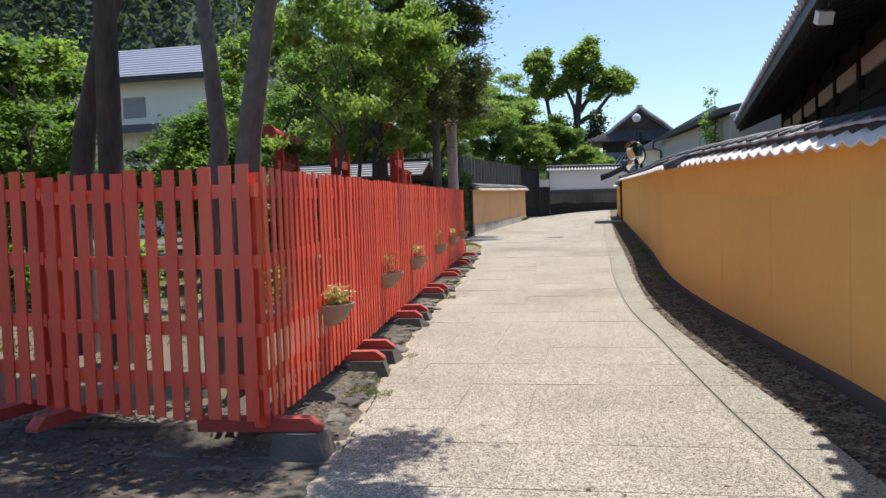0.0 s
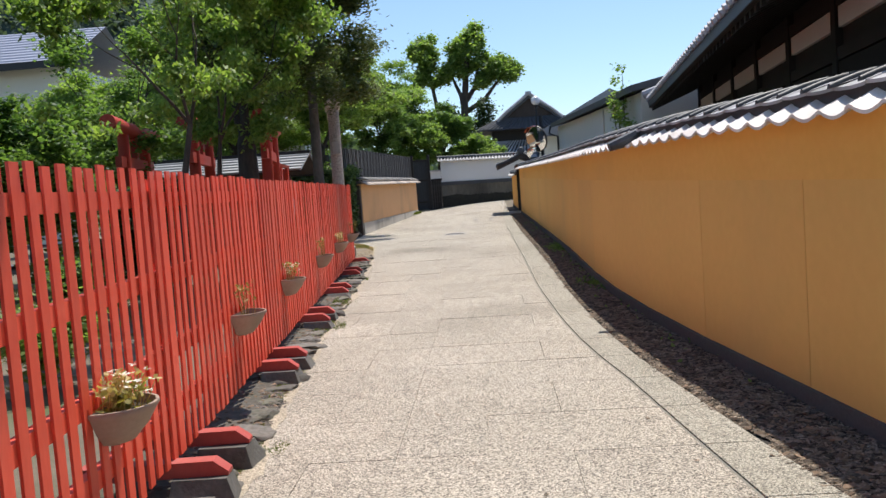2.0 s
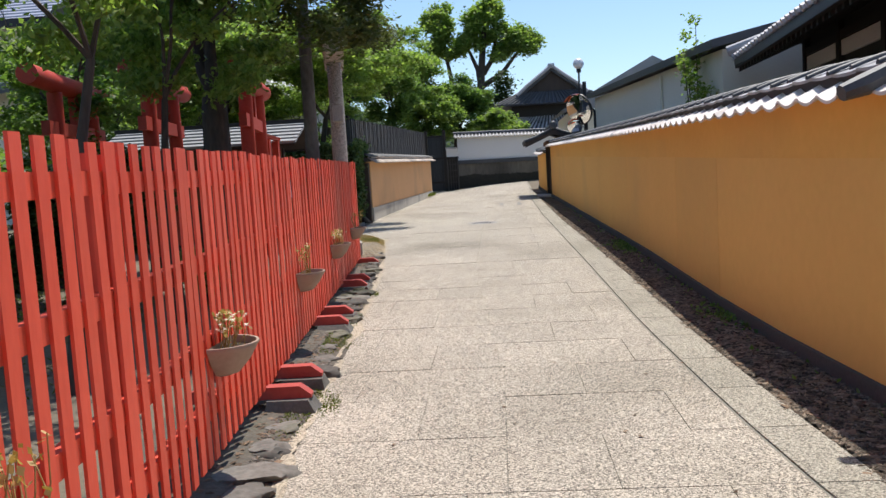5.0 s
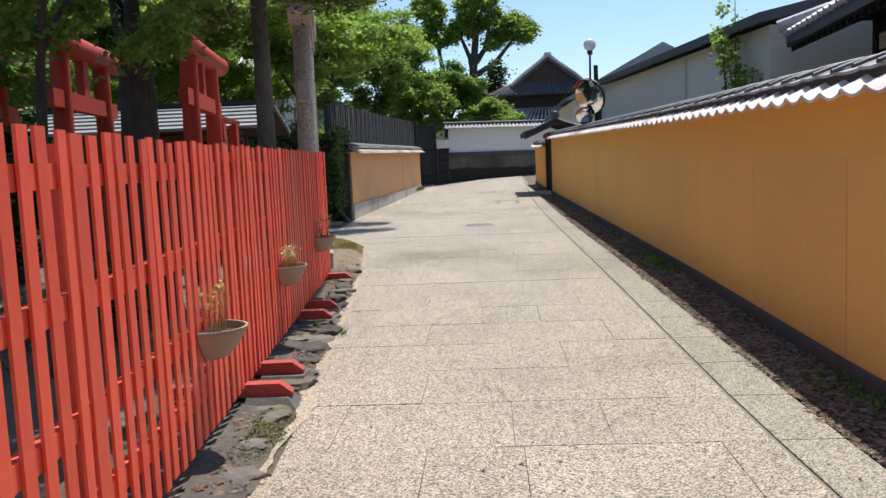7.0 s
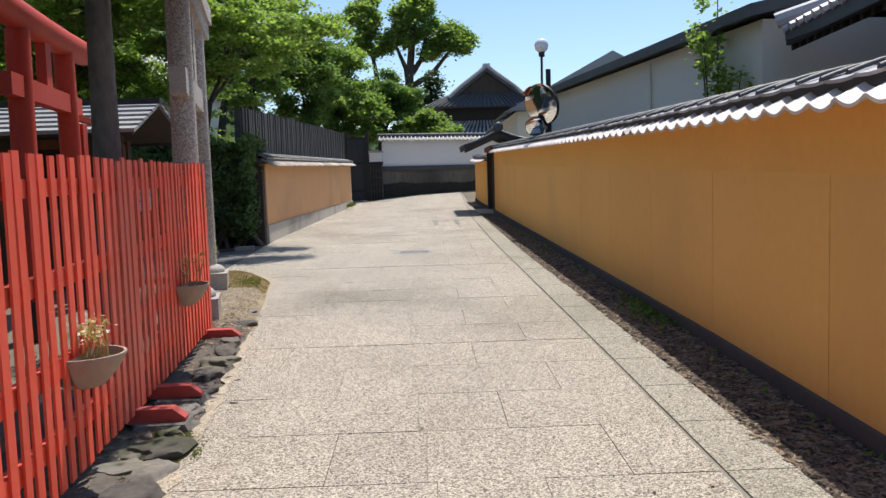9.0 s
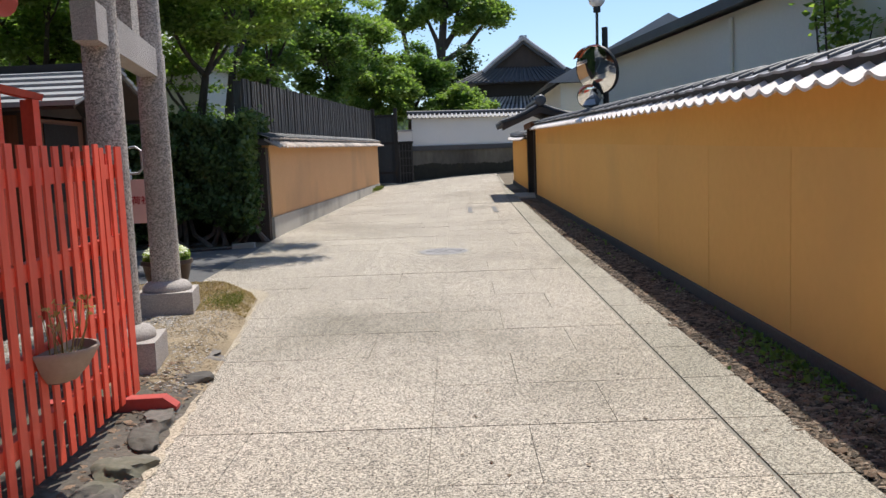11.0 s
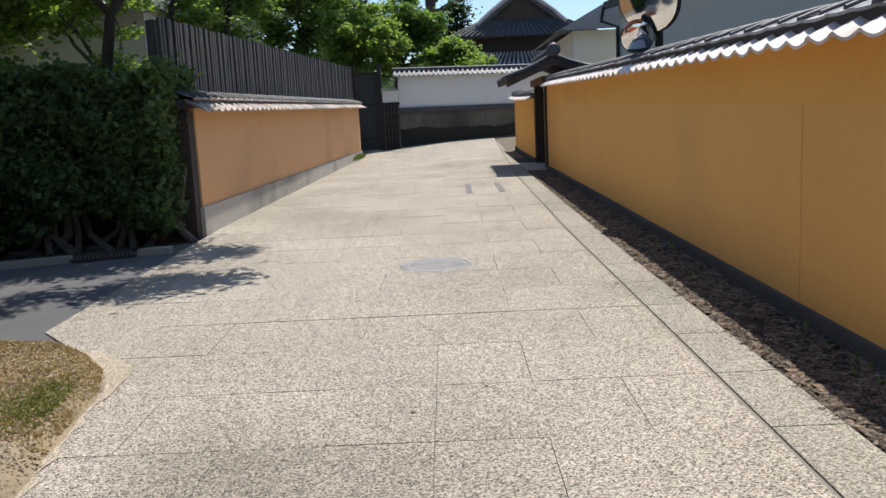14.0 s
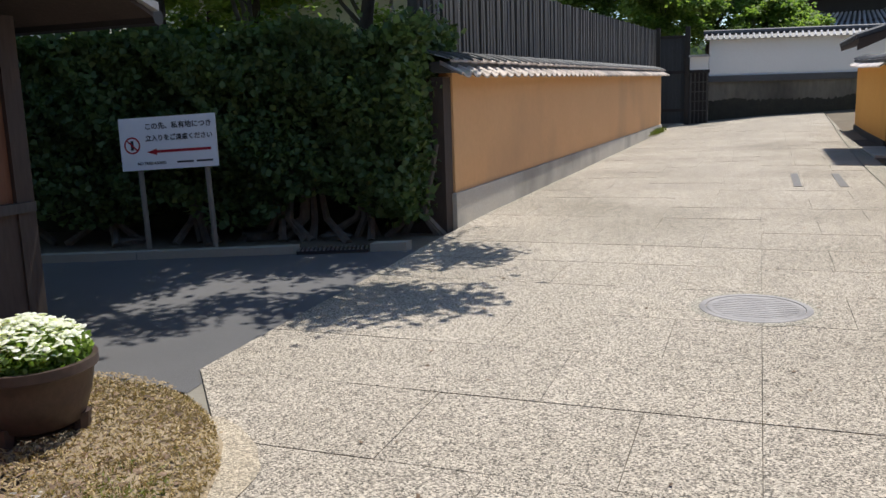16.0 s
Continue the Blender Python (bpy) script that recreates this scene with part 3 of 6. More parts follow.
lw = thing("wall_west", (-4.5, 37, gz(37)), "sunlit salmon-ochre plastered wall", "wall", kind="structure")


def lstrip(y0, y1, dx0, dx1, f0, f1):
    ring = [[(along(LW, y) + dx0, y, f0(y)), (along(LW, y) + dx1, y, f0(y)), (along(LW, y) + dx1, y, f1(y)), (along(LW, y) + dx0, y, f1(y))] for y in (y0, y1)]
    return Geo().hexa([ring[0][0], ring[0][1], ring[1][1], ring[1][0]], [ring[0][3], ring[0][2], ring[1][2], ring[1][3]])


part("plaster", lstrip(28.85, 46.4, -0.38, 0.0, lambda y: lbase(y) - 0.05, lambda y: leave(y) + 0.05), M["salmon"], lw)
part("plinth", lstrip(28.8, 46.45, -0.42, 0.03, lambda y: 0.2, lbase), M["grey_plinth"], lw, "pale weathered concrete plinth")
part("end_pier", Geo().box((-4.9, 28.62, gz(28) - 0.1), (-4.44, 28.84, 2.05)), M["old_wood"], lw, "dark timber end board")
lc = thing("coping", (-4.4, 37, leave(37)), "weathered grey tile coping", "roof", kind="structure")
part("course", lstrip(28.6, 46.6, -0.5, 0.08, lambda y: leave(y) + 0.03, lambda y: leave(y) + 0.14), M["tile_dark"], lc)
LWC = [(28.8, -4.42), (46.5, -4.2)]
eave_b, cap_b = eave_me.copy(), cap_me.copy()
for me in (eave_b, cap_b):
    me.materials[0] = M["eave_brown"]
coping_run(lc, LWC, 28.5, 46.6, leave, -0.02, sign=-1, dx=0.06, meshes=(eave_b, cap_b, roll_me))
slat = thing("slat_fence", (-4.95, 38, gz(38)), "tall weathered dark grey slatted board fence", "fence")
gs = Geo().box((-0.02, -0.042, 0), (0.02, 0.042, 1.5))
slat_me = gs.mesh("slat", M["grey_wood"])
LFL = [(28.9, -4.98), (48.6, -4.62)]
for k in range(140):
    y = 29.5 + k * 0.137
    piece("slat", slat_me, slat, pose(along(LFL, y), y, 1.78 + (y - 29) * 0.0245 + 0.012 * math.sin(k * 7.3), 0, 0.5 * math.sin(k * 3.7), 4 * math.sin(k * 5.1)) )
for h in (2.3, 3.02):
    part("rail", Geo().hexa([(-5.05, 29.45, h), (-5.0, 29.45, h), (-4.66, 48.6, h + 0.47), (-4.71, 48.6, h + 0.47)],
                            [(-5.05, 29.45, h + 0.08), (-5.0, 29.45, h + 0.08), (-4.66, 48.6, h + 0.55), (-4.71, 48.6, h + 0.55)]), M["grey_wood"], slat)
for y in (29.45, 31.2, 33.6, 36, 38.5, 41, 43.5, 46, 48.4):
    x = along(LFL, y) - 0.08
    part("post", Geo().box((x - 0.06, y - 0.06, gz(y)), (x + 0.06, y + 0.06, 3.24 + (y - 29) * 0.0245)), M["grey_wood"], slat)
bg = thing("board_gate", (-4.0, 49, gz(49)), "tall closed black board gate between dark posts", "gate")
z0 = gz(49, -4)
for x in (-4.66, -3.74):
    part("post", Geo().box((x, 48.92, z0), (x + 0.15, 49.07, 3.86)), M["black_wood"], bg)
for k in range(6):
    part("board", Geo().box((-4.5 + k * 0.126, 48.98, z0 + 0.06), (-4.5 + k * 0.126 + 0.123, 49.02, 3.6)), M["blue_black"], bg)
for z in (1.2, 2.4, 3.5):
    part("rail", Geo().box((-4.52, 48.95, z), (-3.74, 48.985, z + 0.09)), M["black_wood"], bg)
ld = thing("lattice_door", (-3.3, 49, gz(49)), "low dark lattice wicket with a white plaster panel over it", "door")
part("panel", Geo().box((-3.59, 49.0, 2.5), (-3.02, 49.1, 2.9)), M["white_plaster"], ld)
part("cap", Geo().box((-3.62, 48.9, 2.9), (-2.98, 49.2, 2.97)), M["tile"], ld)
part("lintel", Geo().box((-3.59, 48.96, 2.4), (-2.98, 49.1, 2.5)), M["black_wood"], ld)
part("backing", Geo().box((-3.59, 49.06, z0), (-3.02, 49.1, 2.4)), M["black_wood"], ld)
for k in range(5):
    part("slat", Geo().box((-3.57 + k * 0.125, 48.99, z0), (-3.53 + k * 0.125, 49.04, 2.4)), M["grey_wood"], ld)
for z in (1.2, 1.5, 1.8, 2.1):
    part("crossbar", Geo().box((-3.59, 48.97, z), (-3.04, 48.99, z + 0.03)), M["grey_wood"], ld)

# white plastered wall on a stained stone base
ww = thing("wall_north", (1, 50.4, gz(50)), "white plastered wall on a dark stained stone base", "wall", kind="structure")
part("base", Geo().hexa([(-3.05, 49.75, 0.5), (12, 49.9, 0.8), (12, 50.4, 0.8), (-3.05, 50.4, 0.5)], [(-3.05, 49.8, 2.12), (12, 49.95, 2.0), (12, 50.4, 2.0), (-3.05, 50.4, 2.12)]), M["mossy_stone"], ww, "dark stained stone base")
part("sill", Geo().hexa([(-3.1, 49.72, 2.1), (12, 49.87, 2.0), (12, 50.4, 2.0), (-3.1, 50.4, 2.1)], [(-3.1, 49.72, 2.3), (12, 49.87, 2.2), (12, 50.4, 2.2), (-3.1, 50.4, 2.3)]), M["tile_dark"], ww)
part("plaster", Geo().hexa([(-3.05, 49.82, 2.25), (12, 49.97, 2.15), (12, 50.3, 2.15), (-3.05, 50.3, 2.25)], [(-3.05, 49.82, 3.45), (12, 49.97, 3.2), (12, 50.3, 3.2), (-3.05, 50.3, 3.45)]), M["white_plaster"], ww)
nc = thing("coping", (1, 50, 3.45), "grey tile coping on the white wall", "roof", kind="structure")
part("course", Geo().hexa([(-3.2, 49.6, 3.45), (12, 49.75, 3.2), (12, 50.5, 3.2), (-3.2, 50.5, 3.45)], [(-3.2, 49.75, 3.58), (12, 49.9, 3.33), (12, 50.4, 3.33), (-3.2, 50.4, 3.58)]), M["tile_dark"], nc)
gm_ = Geo()
gm_.sheet([[(x, 49.735 + 0.01 * (x + 3), 0.6), (x, 49.775 + 0.01 * (x + 3), 1.52 + 0.14 * noise.noise(Vector((x * 1.1, 0, 4))) + 0.12 * noise.noise(Vector((x * 15.0, 0, 2))))] for x in [-3.04 + 0.05 * k for k in range(300)]])
part("moss_growth", gm_, M["moss"], ww, "black damp moss along the foot")
part("ridge", Geo().tube([(-3.25, 50.08, 3.68), (12, 50.2, 3.43)], 0.1, 8), M["tile_dark"], nc)
for k in range(78):
    x = -3.15 + k * 0.18
    zt = 3.45 - (x + 3.2) * 0.0165
    gt = Geo().tube([(x, 49.56 + 0.01 * (x + 3), zt + 0.02), (x, 49.95 + 0.01 * (x + 3), zt + 0.17)], 0.036, 6)
    part("roll_tile", gt, M["tile"], nc)

# ---------- red fence ----------
PITCH_P, BOARDS = 0.1308, 19
PANEL = PITCH_P * BOARDS
pk = Geo().hexa([(-0.006, -0.037, 0.0), (0.006, -0.037, 0.0), (0.006, 0.037, 0.0), (-0.006, 0.037, 0.0)],
                [(-0.006, -0.037, 1.0), (0.006, -0.037, 1.0), (0.006, 0.037, 1.0), (-0.006, 0.037, 1.0)])
picket_me = pk.mesh("picket", M["red"])
fdir = math.degrees(math.atan2(-(FENCE[1][1] - FENCE[0][1]), FENCE[1][0] - FENCE[0][0]))
rnd = random.Random(5)


def ftop(y):
    """Level of the board tops along the lane."""
    return 1.772 + (y - 4.63) * 0.0084


def ffoot(y):
    """Level of the underside of the foot beams along the lane."""
    return 0.195 + (y - 4.63) * 0.0108


def fence_panel(m, base_z, tops, boards, feet, broad=0.93):
    """A fence panel of upright boards on four rails, with long feet; +y runs along it and +x faces the lane."""
    ob = thing("fence_panel", (0, 0, 0), "vermilion painted wooden fence panel of upright boards", "fence", group="red fence panels")
    h = tops - base_z
    length = boards * PITCH_P
    for k in range(boards):
        y = (k + 0.5) * PITCH_P
        up = h - 0.065 + rnd.uniform(-0.006, 0.006)
        w = broad * (1.45 if k == boards - 1 and broad < 1 else rnd.uniform(0.95, 1.06))
        piece("picket", picket_me, ob, pose(0.019 + rnd.uniform(-0.002, 0.002), y + rnd.uniform(-0.004, 0.004), 0.065 + rnd.uniform(-0.012, 0.008), rnd.uniform(-0.35, 0.35), rnd.uniform(-0.3, 0.3), rnd.uniform(-1.2, 1.2)) @ Matrix.Diagonal((1, w, up, 1)))
    for d in (0.185, 0.60, 1.0, 1.31):
        part("rail", Geo().box((-0.035, 0.0, h - d), (0.012, length, h - d + 0.08)), M["red"], ob)
    for y in (0.06, length - 0.06):
        part("post", Geo().box((-0.10, y - 0.035, 0.02), (-0.038, y + 0.035, h - 0.04)), M["red"], ob)
    for yf in feet:
        foot = Geo().add([(-0.45, yf - 0.047, 0.0), (0.31, yf - 0.047, 0.0), (0.31, yf - 0.047, 0.02), (0.235, yf - 0.047, 0.078), (-0.45, yf - 0.047, 0.08),
                          (-0.45, yf + 0.047, 0.0), (0.31, yf + 0.047, 0.0), (0.31, yf + 0.047, 0.02), (0.235, yf + 0.047, 0.078), (-0.45, yf + 0.047, 0.08)],
                         [(0, 1, 2, 3, 4), (9, 8, 7, 6, 5), (1, 6, 7, 2), (2, 7, 8, 3), (3, 8, 9, 4), (4, 9, 5, 0), (0, 5, 6, 1)])
        part("foot", foot, M["red_deep"], ob, "deep red foot beam with a chamfered end")
    ob.matrix_basis = m
    BASE[ob] = Vector((0, 0, 0))
    return ob


PANEL_Y = [4.63 + 2.488 * k for k in range(6)]
for k, y0 in enumerate(PANEL_Y):
    bz = ffoot(y0)
    fence_panel(pose(along(FENCE, y0), y0, bz, 0, 0, fdir) @ pose(0, 0, 0, 0.55, 0, 0), bz, ftop(y0), BOARDS, (0.06 if k == 0 else 0.27, PANEL - 0.25))
# the short run that turns away from the lane
SIDE = Vector((-0.988, 0.152, 0))
d = 0.0
for boards, feet in ((12, (0.12,)), (BOARDS, (0.25, PANEL - 0.25)), (BOARDS, (0.25,))):
    d += boards * PITCH_P + 0.012
    p = Vector((-1.955, 4.535, 0.2)) + SIDE * d
    fence_panel(pose(p.x, p.y, 0.2 + 0.01 * d, 0, 0, -98.7), 0.2 + 0.01 * d, 1.76 + 0.014 * d, boards, feet, 1.12)


# wall planters on the fence
def planter(y, seed, kind):
    r = random.Random(seed)
    x, z = along(FENCE, y) + 0.042, 0.637 + (y - 6.05) * 0.0135
    ob = thing("wall_planter", (x, y, z), "half-round clay planter with dry flowers hung on the fence" if kind != 2 else "half-round clay planter of pale yellow flowers hung on the fence", "planter", group="planters on the fence")
    b = Geo().lathe([(0.05, 0.0), (0.09, 0.01), (0.145, 0.07), (0.182, 0.132), (0.197, 0.152), (0.195, 0.163), (0.182, 0.163), (0.172, 0.128)], (x, y, z), 20, half=True)
    b.add([(x, y - 0.06, z), (x, y + 0.06, z), (x, y + 0.194, z + 0.161), (x, y - 0.194, z + 0.161)], [(3, 2, 1, 0)])
    b.add([(x + 0.06 * math.cos(a), y + 0.06 * math.sin(a), z) for a in [math.pi * j / 8 - math.pi / 2 for j in range(9)]], [tuple(range(9))[::-1]])
    part("bowl", b, M["pot"], ob, smooth=True)
    part("soil", Geo().lathe([(0.001, 0.135), (0.176, 0.125)], (x, y, z), 20, half=True), M["compost"], ob)
    s = Geo()
    h = (0.10, 0.22, 0.14, 0.16)[kind % 4]
    for _ in range((22, 16, 40, 26)[kind % 4]):
        a, q = r.uniform(-1.4, 1.4), r.uniform(0.02, 0.125)
        p = Vector((x + q * math.cos(a), y + q * math.sin(a), z + 0.128))
        t = p + Vector((r.uniform(-0.04, 0.05), r.uniform(-0.06, 0.06), h * r.uniform(0.5, 1.2)))
        s.tube([p, (p + t) / 2 + Vector((0.008, 0, 0)), t], [0.003, 0.0025, 0.002], 3, caps=False)
        for _ in range(3):
            c = t + Vector([r.uniform(-0.02, 0.02) for _ in range(3)])
            e, f = Vector([r.uniform(-1, 1) for _ in range(3)]).normalized() * 0.014, Vector([r.uniform(-1, 1) for _ in range(3)]).normalized() * 0.012
            s.add([c - e, c + f, c + e, c - f], [(0, 1, 2, 3)])
    part("flower_spray", s, M["dry"], ob, "dry straw-yellow flower stems")
    if kind == 3:
        s = Geo()
        for _ in range(30):
            a, q = r.uniform(-1.4, 1.4), r.uniform(0.0, 0.15)
            c = Vector((x + q * math.cos(a), y + q * math.sin(a), z + 0.22 + r.uniform(0, 0.09)))
            for j in range(5):
                e = Vector((math.cos(j * 1.257), math.sin(j * 1.257), r.uniform(-0.4, 0.6))) * 0.014
                f = Vector((-e.y, e.x, 0)) * 0.4
                s.add([c, c + e * 0.6 + f, c + e, c + e * 0.6 - f], [(0, 1, 2, 3)])
        part("blossom", s, M["white_petal"], ob, "small faded white flower heads")
    if kind == 2:
        s = Geo()
        for _ in range(150):
            a, q = r.uniform(-1.5, 1.5), r.uniform(0.0, 0.17)
            c = Vector((x + q * math.cos(a), y + q * math.sin(a), z + 0.15 + r.uniform(0, 0.09)))
            e, f = Vector([r.uniform(-1, 1) for _ in range(3)]).normalized() * 0.02, Vector([r.uniform(-1, 1) for _ in range(3)]).normalized() * 0.014
            s.add([c - e, c + f, c + e, c - f], [(0, 1, 2, 3)])
        part("leaves", s, M["dry_leaf"], ob)
        s = Geo()
        for _ in range(34):
            a, q = r.uniform(-1.5, 1.5), r.uniform(0.0, 0.19)
            c = Vector((x + q * math.cos(a), y + q * math.sin(a), z + 0.2 + r.uniform(0, 0.11)))
            for j in range(5):
                e = Vector((math.cos(j * 1.257), math.sin(j * 1.257), r.uniform(-0.2, 0.5))) * 0.02
                f = Vector((-e.y, e.x, 0)) * 0.35
                s.add([c, c + e * 0.6 + f, c + e, c + e * 0.6 - f], [(0, 1, 2, 3)])
        part("blossom", s, M["white_petal"], ob, "small pale five-petalled flowers")


for i, (y, kind) in enumerate(((6.05, 2), (8.56, 1), (10.71, 3), (13.46, 1), (15.87, 3), (18.27, 1))):
    planter(y, 40 + i, kind)

# ---------- stone and red gates ----------


def torii_stone():
    a, b = Vector((-3.56, 20.12, gz(20.1) + 0.08)), Vector((-3.93, 22.08, gz(22.1) + 0.08))
    ob = thing("stone_torii", (a + b) / 2, "grey-pink speckled granite shrine gate on square plinths", "gate")
    ax = (b - a).normalized()
    yaw = math.degrees(math.atan2(ax.y, ax.x)) - 90
    for p, s in ((a, 1), (b, -1)):
        top = p + Vector((0, 0, 3.3)) + ax * 0.05 * s
        q = Geo()
        q.tube([p + Vector((0, 0, 0.22)), p + (top - p) * 0.5, top], [0.13, 0.122, 0.112], 20)
        part("pillar", q, M["granite"], ob, smooth=True)
        q = Geo().lathe([(0.21, 0.19), (0.22, 0.21), (0.215, 0.245), (0.185, 0.275), (0.135, 0.29), (0.125, 0.30)], p, 24)
        part("ring_base", q, M["granite_smooth"], ob, smooth=True)
        part("plinth", Geo().box((-0.25, -0.25, -0.12), (0.25, 0.25, 0.20), pose(*p, 0, 0, yaw)), M["granite_smooth"], ob)
    c = (a + b) / 2
    m = pose(c.x, c.y, c.z, 0, 0, yaw)
    part("tie_beam", Geo().box((-0.075, -1.36, 2.13), (0.075, 1.36, 2.37), m), M["granite_smooth"], ob)
    part("strut", Geo().box((-0.07, -0.15, 2.37), (0.07, 0.15, 3.1), m), M["granite"], ob)
    for z0, z1, d, name in ((3.08, 3.26, 0.13, "lower_lintel"), (3.26, 3.46, 0.17, "top_lintel")):
        q = Geo()
        ys = [-1.85, -1.2, -0.5, 0.5, 1.2, 1.85]
        rows = []
        for y in ys:
            up = 0.035 * max(0, abs(y) - 0.6) ** 2
            rows.append([m @ Vector(v) for v in ((-d, y, z0 + up), (d, y, z0 + up), (d, y, z1 + up), (-d, y, z1 + up), (-d, y, z0 + up))])
        q.sheet([r[::-1] for r in rows])
        q.add(rows[0][:4], [(0, 1, 2, 3)]), q.add(rows[-1][:4], [(3, 2, 1, 0)])
        part(name, q, M["granite"], ob)


torii_stone()


def torii_red(a, b, h, r=0.12):
    a, b = Vector(a), Vector(b)
    ob = thing("red_torii", (a + b) / 2, "vermilion painted shrine gate with round pillars", "gate", group="red gates in the grove")
    ax = (b - a).normalized()
    yaw = math.degrees(math.atan2(ax.y, ax.x)) - 90
    half = (b - a).length / 2
    for p, s in ((a, 1), (b, -1)):
        part("pillar", Geo().tube([p, p + Vector((0, 0, h - 0.3)) + ax * 0.12 * s], [r, r * 0.9], 16), M["torii_red"], ob, smooth=True)
        part("foot", Geo().tube([p, p + Vector((0, 0, 0.35))], [r * 1.25, r * 1.2], 16), M["black_wood"], ob)
    c = (a + b) / 2
    m = pose(c.x, c.y, c.z, 0, 0, yaw)
    part("tie_beam", Geo().box((-0.06, -half - 0.35, h - 0.95), (0.06, half + 0.35, h - 0.75), m), M["torii_red"], ob)
    part("strut", Geo().box((-0.05, -0.1, h - 0.75), (0.05, 0.1, h - 0.3), m), M["torii_red"], ob)
    q = Geo().tube([m @ Vector((0, y, h - 0.18 + 0.008 * abs(y) ** 2)) for y in (-half - 0.85, -half, -0.4, 0.4, half, half + 0.8)], 0.145, 14)
    part("lintel", q, M["torii_red"], ob, smooth=True)


torii_red((-4.95, 19.75, gz(19.8)), (-5.24, 21.58, gz(21.6)), 3.16)
torii_red((-6.12, 18.77, gz(18.8)), (-6.41, 20.58, gz(20.6)), 3.14)
torii_red((-7.39, 18.48, gz(18.5)), (-7.68, 20.29, gz(20.3)), 3.14)

low_gate = thing("low_gate", (-5.2, 22.0, gz(22.2)), "low vermilion post gate with a capped top beam", "gate")
part("beam", Geo().hexa([(-5.23, 21.55, 2.49), (-5.17, 21.65, 2.49), (-5.16, 22.55, 2.45), (-5.22, 22.45, 2.45)], [(-5.25, 21.55, 2.55), (-5.15, 21.65, 2.55), (-5.14, 22.55, 2.51), (-5.24, 22.45, 2.51)]), M["torii_red"], low_gate)
for p in ((-5.18, 21.68), (-5.21, 22.4)):
    part("post", Geo().box((p[0] - 0.06, p[1] - 0.06, gz(22)), (p[0] + 0.06, p[1] + 0.06, 2.45)), M["torii_red"], low_gate)

# ---------- trees ----------


def leaf_mesh(name, centres, radii, counts, size, material, rng, flat=0.6, droop=0.0, aspect=0.42):
    """Many small folded leaves strewn through uneven clumps, in one mesh."""
    P, S = [], []
    for c, r, n in zip(centres, radii, counts):
        d = rng.normal(size=(n, 3))
        d /= np.linalg.norm(d, axis=1)[:, None]
        q = rng.random(n) ** 0.5
        bump = 0.7 + 0.5 * rng.random(n) + np.where(rng.random(n) < 0.16, rng.random(n) * 1.0, 0.0)
        P.append(np.array(c) + d * (q * bump)[:, None] * np.array(r))
    P = np.concatenate(P)
    n = len(P)
    a = rng.uniform(0, 2 * np.pi, n)
    e = np.stack([np.cos(a), np.sin(a), rng.normal(-droop, 0.45, n)], 1)
    e /= np.linalg.norm(e, axis=1)[:, None]
    up = np.stack([rng.normal(0, flat, n), rng.normal(0, flat, n), np.ones(n)], 1)
    s = np.cross(e, up)
    s /= np.linalg.norm(s, axis=1)[:, None] + 1e-9
    nrm = np.cross(s, e)
    L = size * rng.uniform(0.6, 1.3, n)[:, None]
    V = np.stack([P - e * L * 0.5, P + s * L * aspect - nrm * L * 0.1, P + e * L * 0.5, P - s * L * aspect - nrm * L * 0.1], 1).reshape(-1, 3)
    me = bpy.data.meshes.new(name)
    me.vertices.add(4 * n)
    me.vertices.foreach_set("co", V.ravel())
    idx = np.arange(n)[:, None] * 4
    F = np.concatenate([idx + np.array([[0, 1, 2]]), idx + np.array([[0, 2, 3]])], 1).reshape(-1)
    me.loops.add(6 * n)
    me.loops.foreach_set("vertex_index", F)
    me.polygons.add(2 * n)
    me.polygons.foreach_set("loop_start", np.arange(2 * n) * 3)
    me.polygons.foreach_set("loop_total", np.full(2 * n, 3))
    me.materials.append(material)
    me.update(calc_edges=True)
    return me


def limb(g, p, d, length, r, depth, rng, tips, spread=0.6, lift=0.15):
    """A tapering, bending limb that forks; the ends are gathered in tips."""
    pts, rad = [Vector(p)], [r]
    d = Vector(d).normalized()
    for k in range(4):
        d = (d + Vector((rng.gauss(0, 0.13), rng.gauss(0, 0.13), rng.gauss(lift * 0.3, 0.08)))).normalized()
        pts.append(pts[-1] + d * length / 4)
        rad.append(r * (1 - 0.13 * (k + 1)))
    g.tube(pts, rad, 8 if r > 0.04 else 5, caps=False)
    if depth == 0:
        tips.append(pts[-1])
        tips.append(pts[-2])
        return
    for _ in range(rng.choice((2, 3))):
        nd = d + Vector((rng.uniform(-spread, spread), rng.uniform(-spread, spread), rng.uniform(-0.1, 0.35)))
        limb(g, pts[-1] if rng.random() < 0.6 else pts[-2], nd, length * rng.uniform(0.6, 0.85), rad[-1] * 0.72, depth - 1, rng, tips, spread, lift)


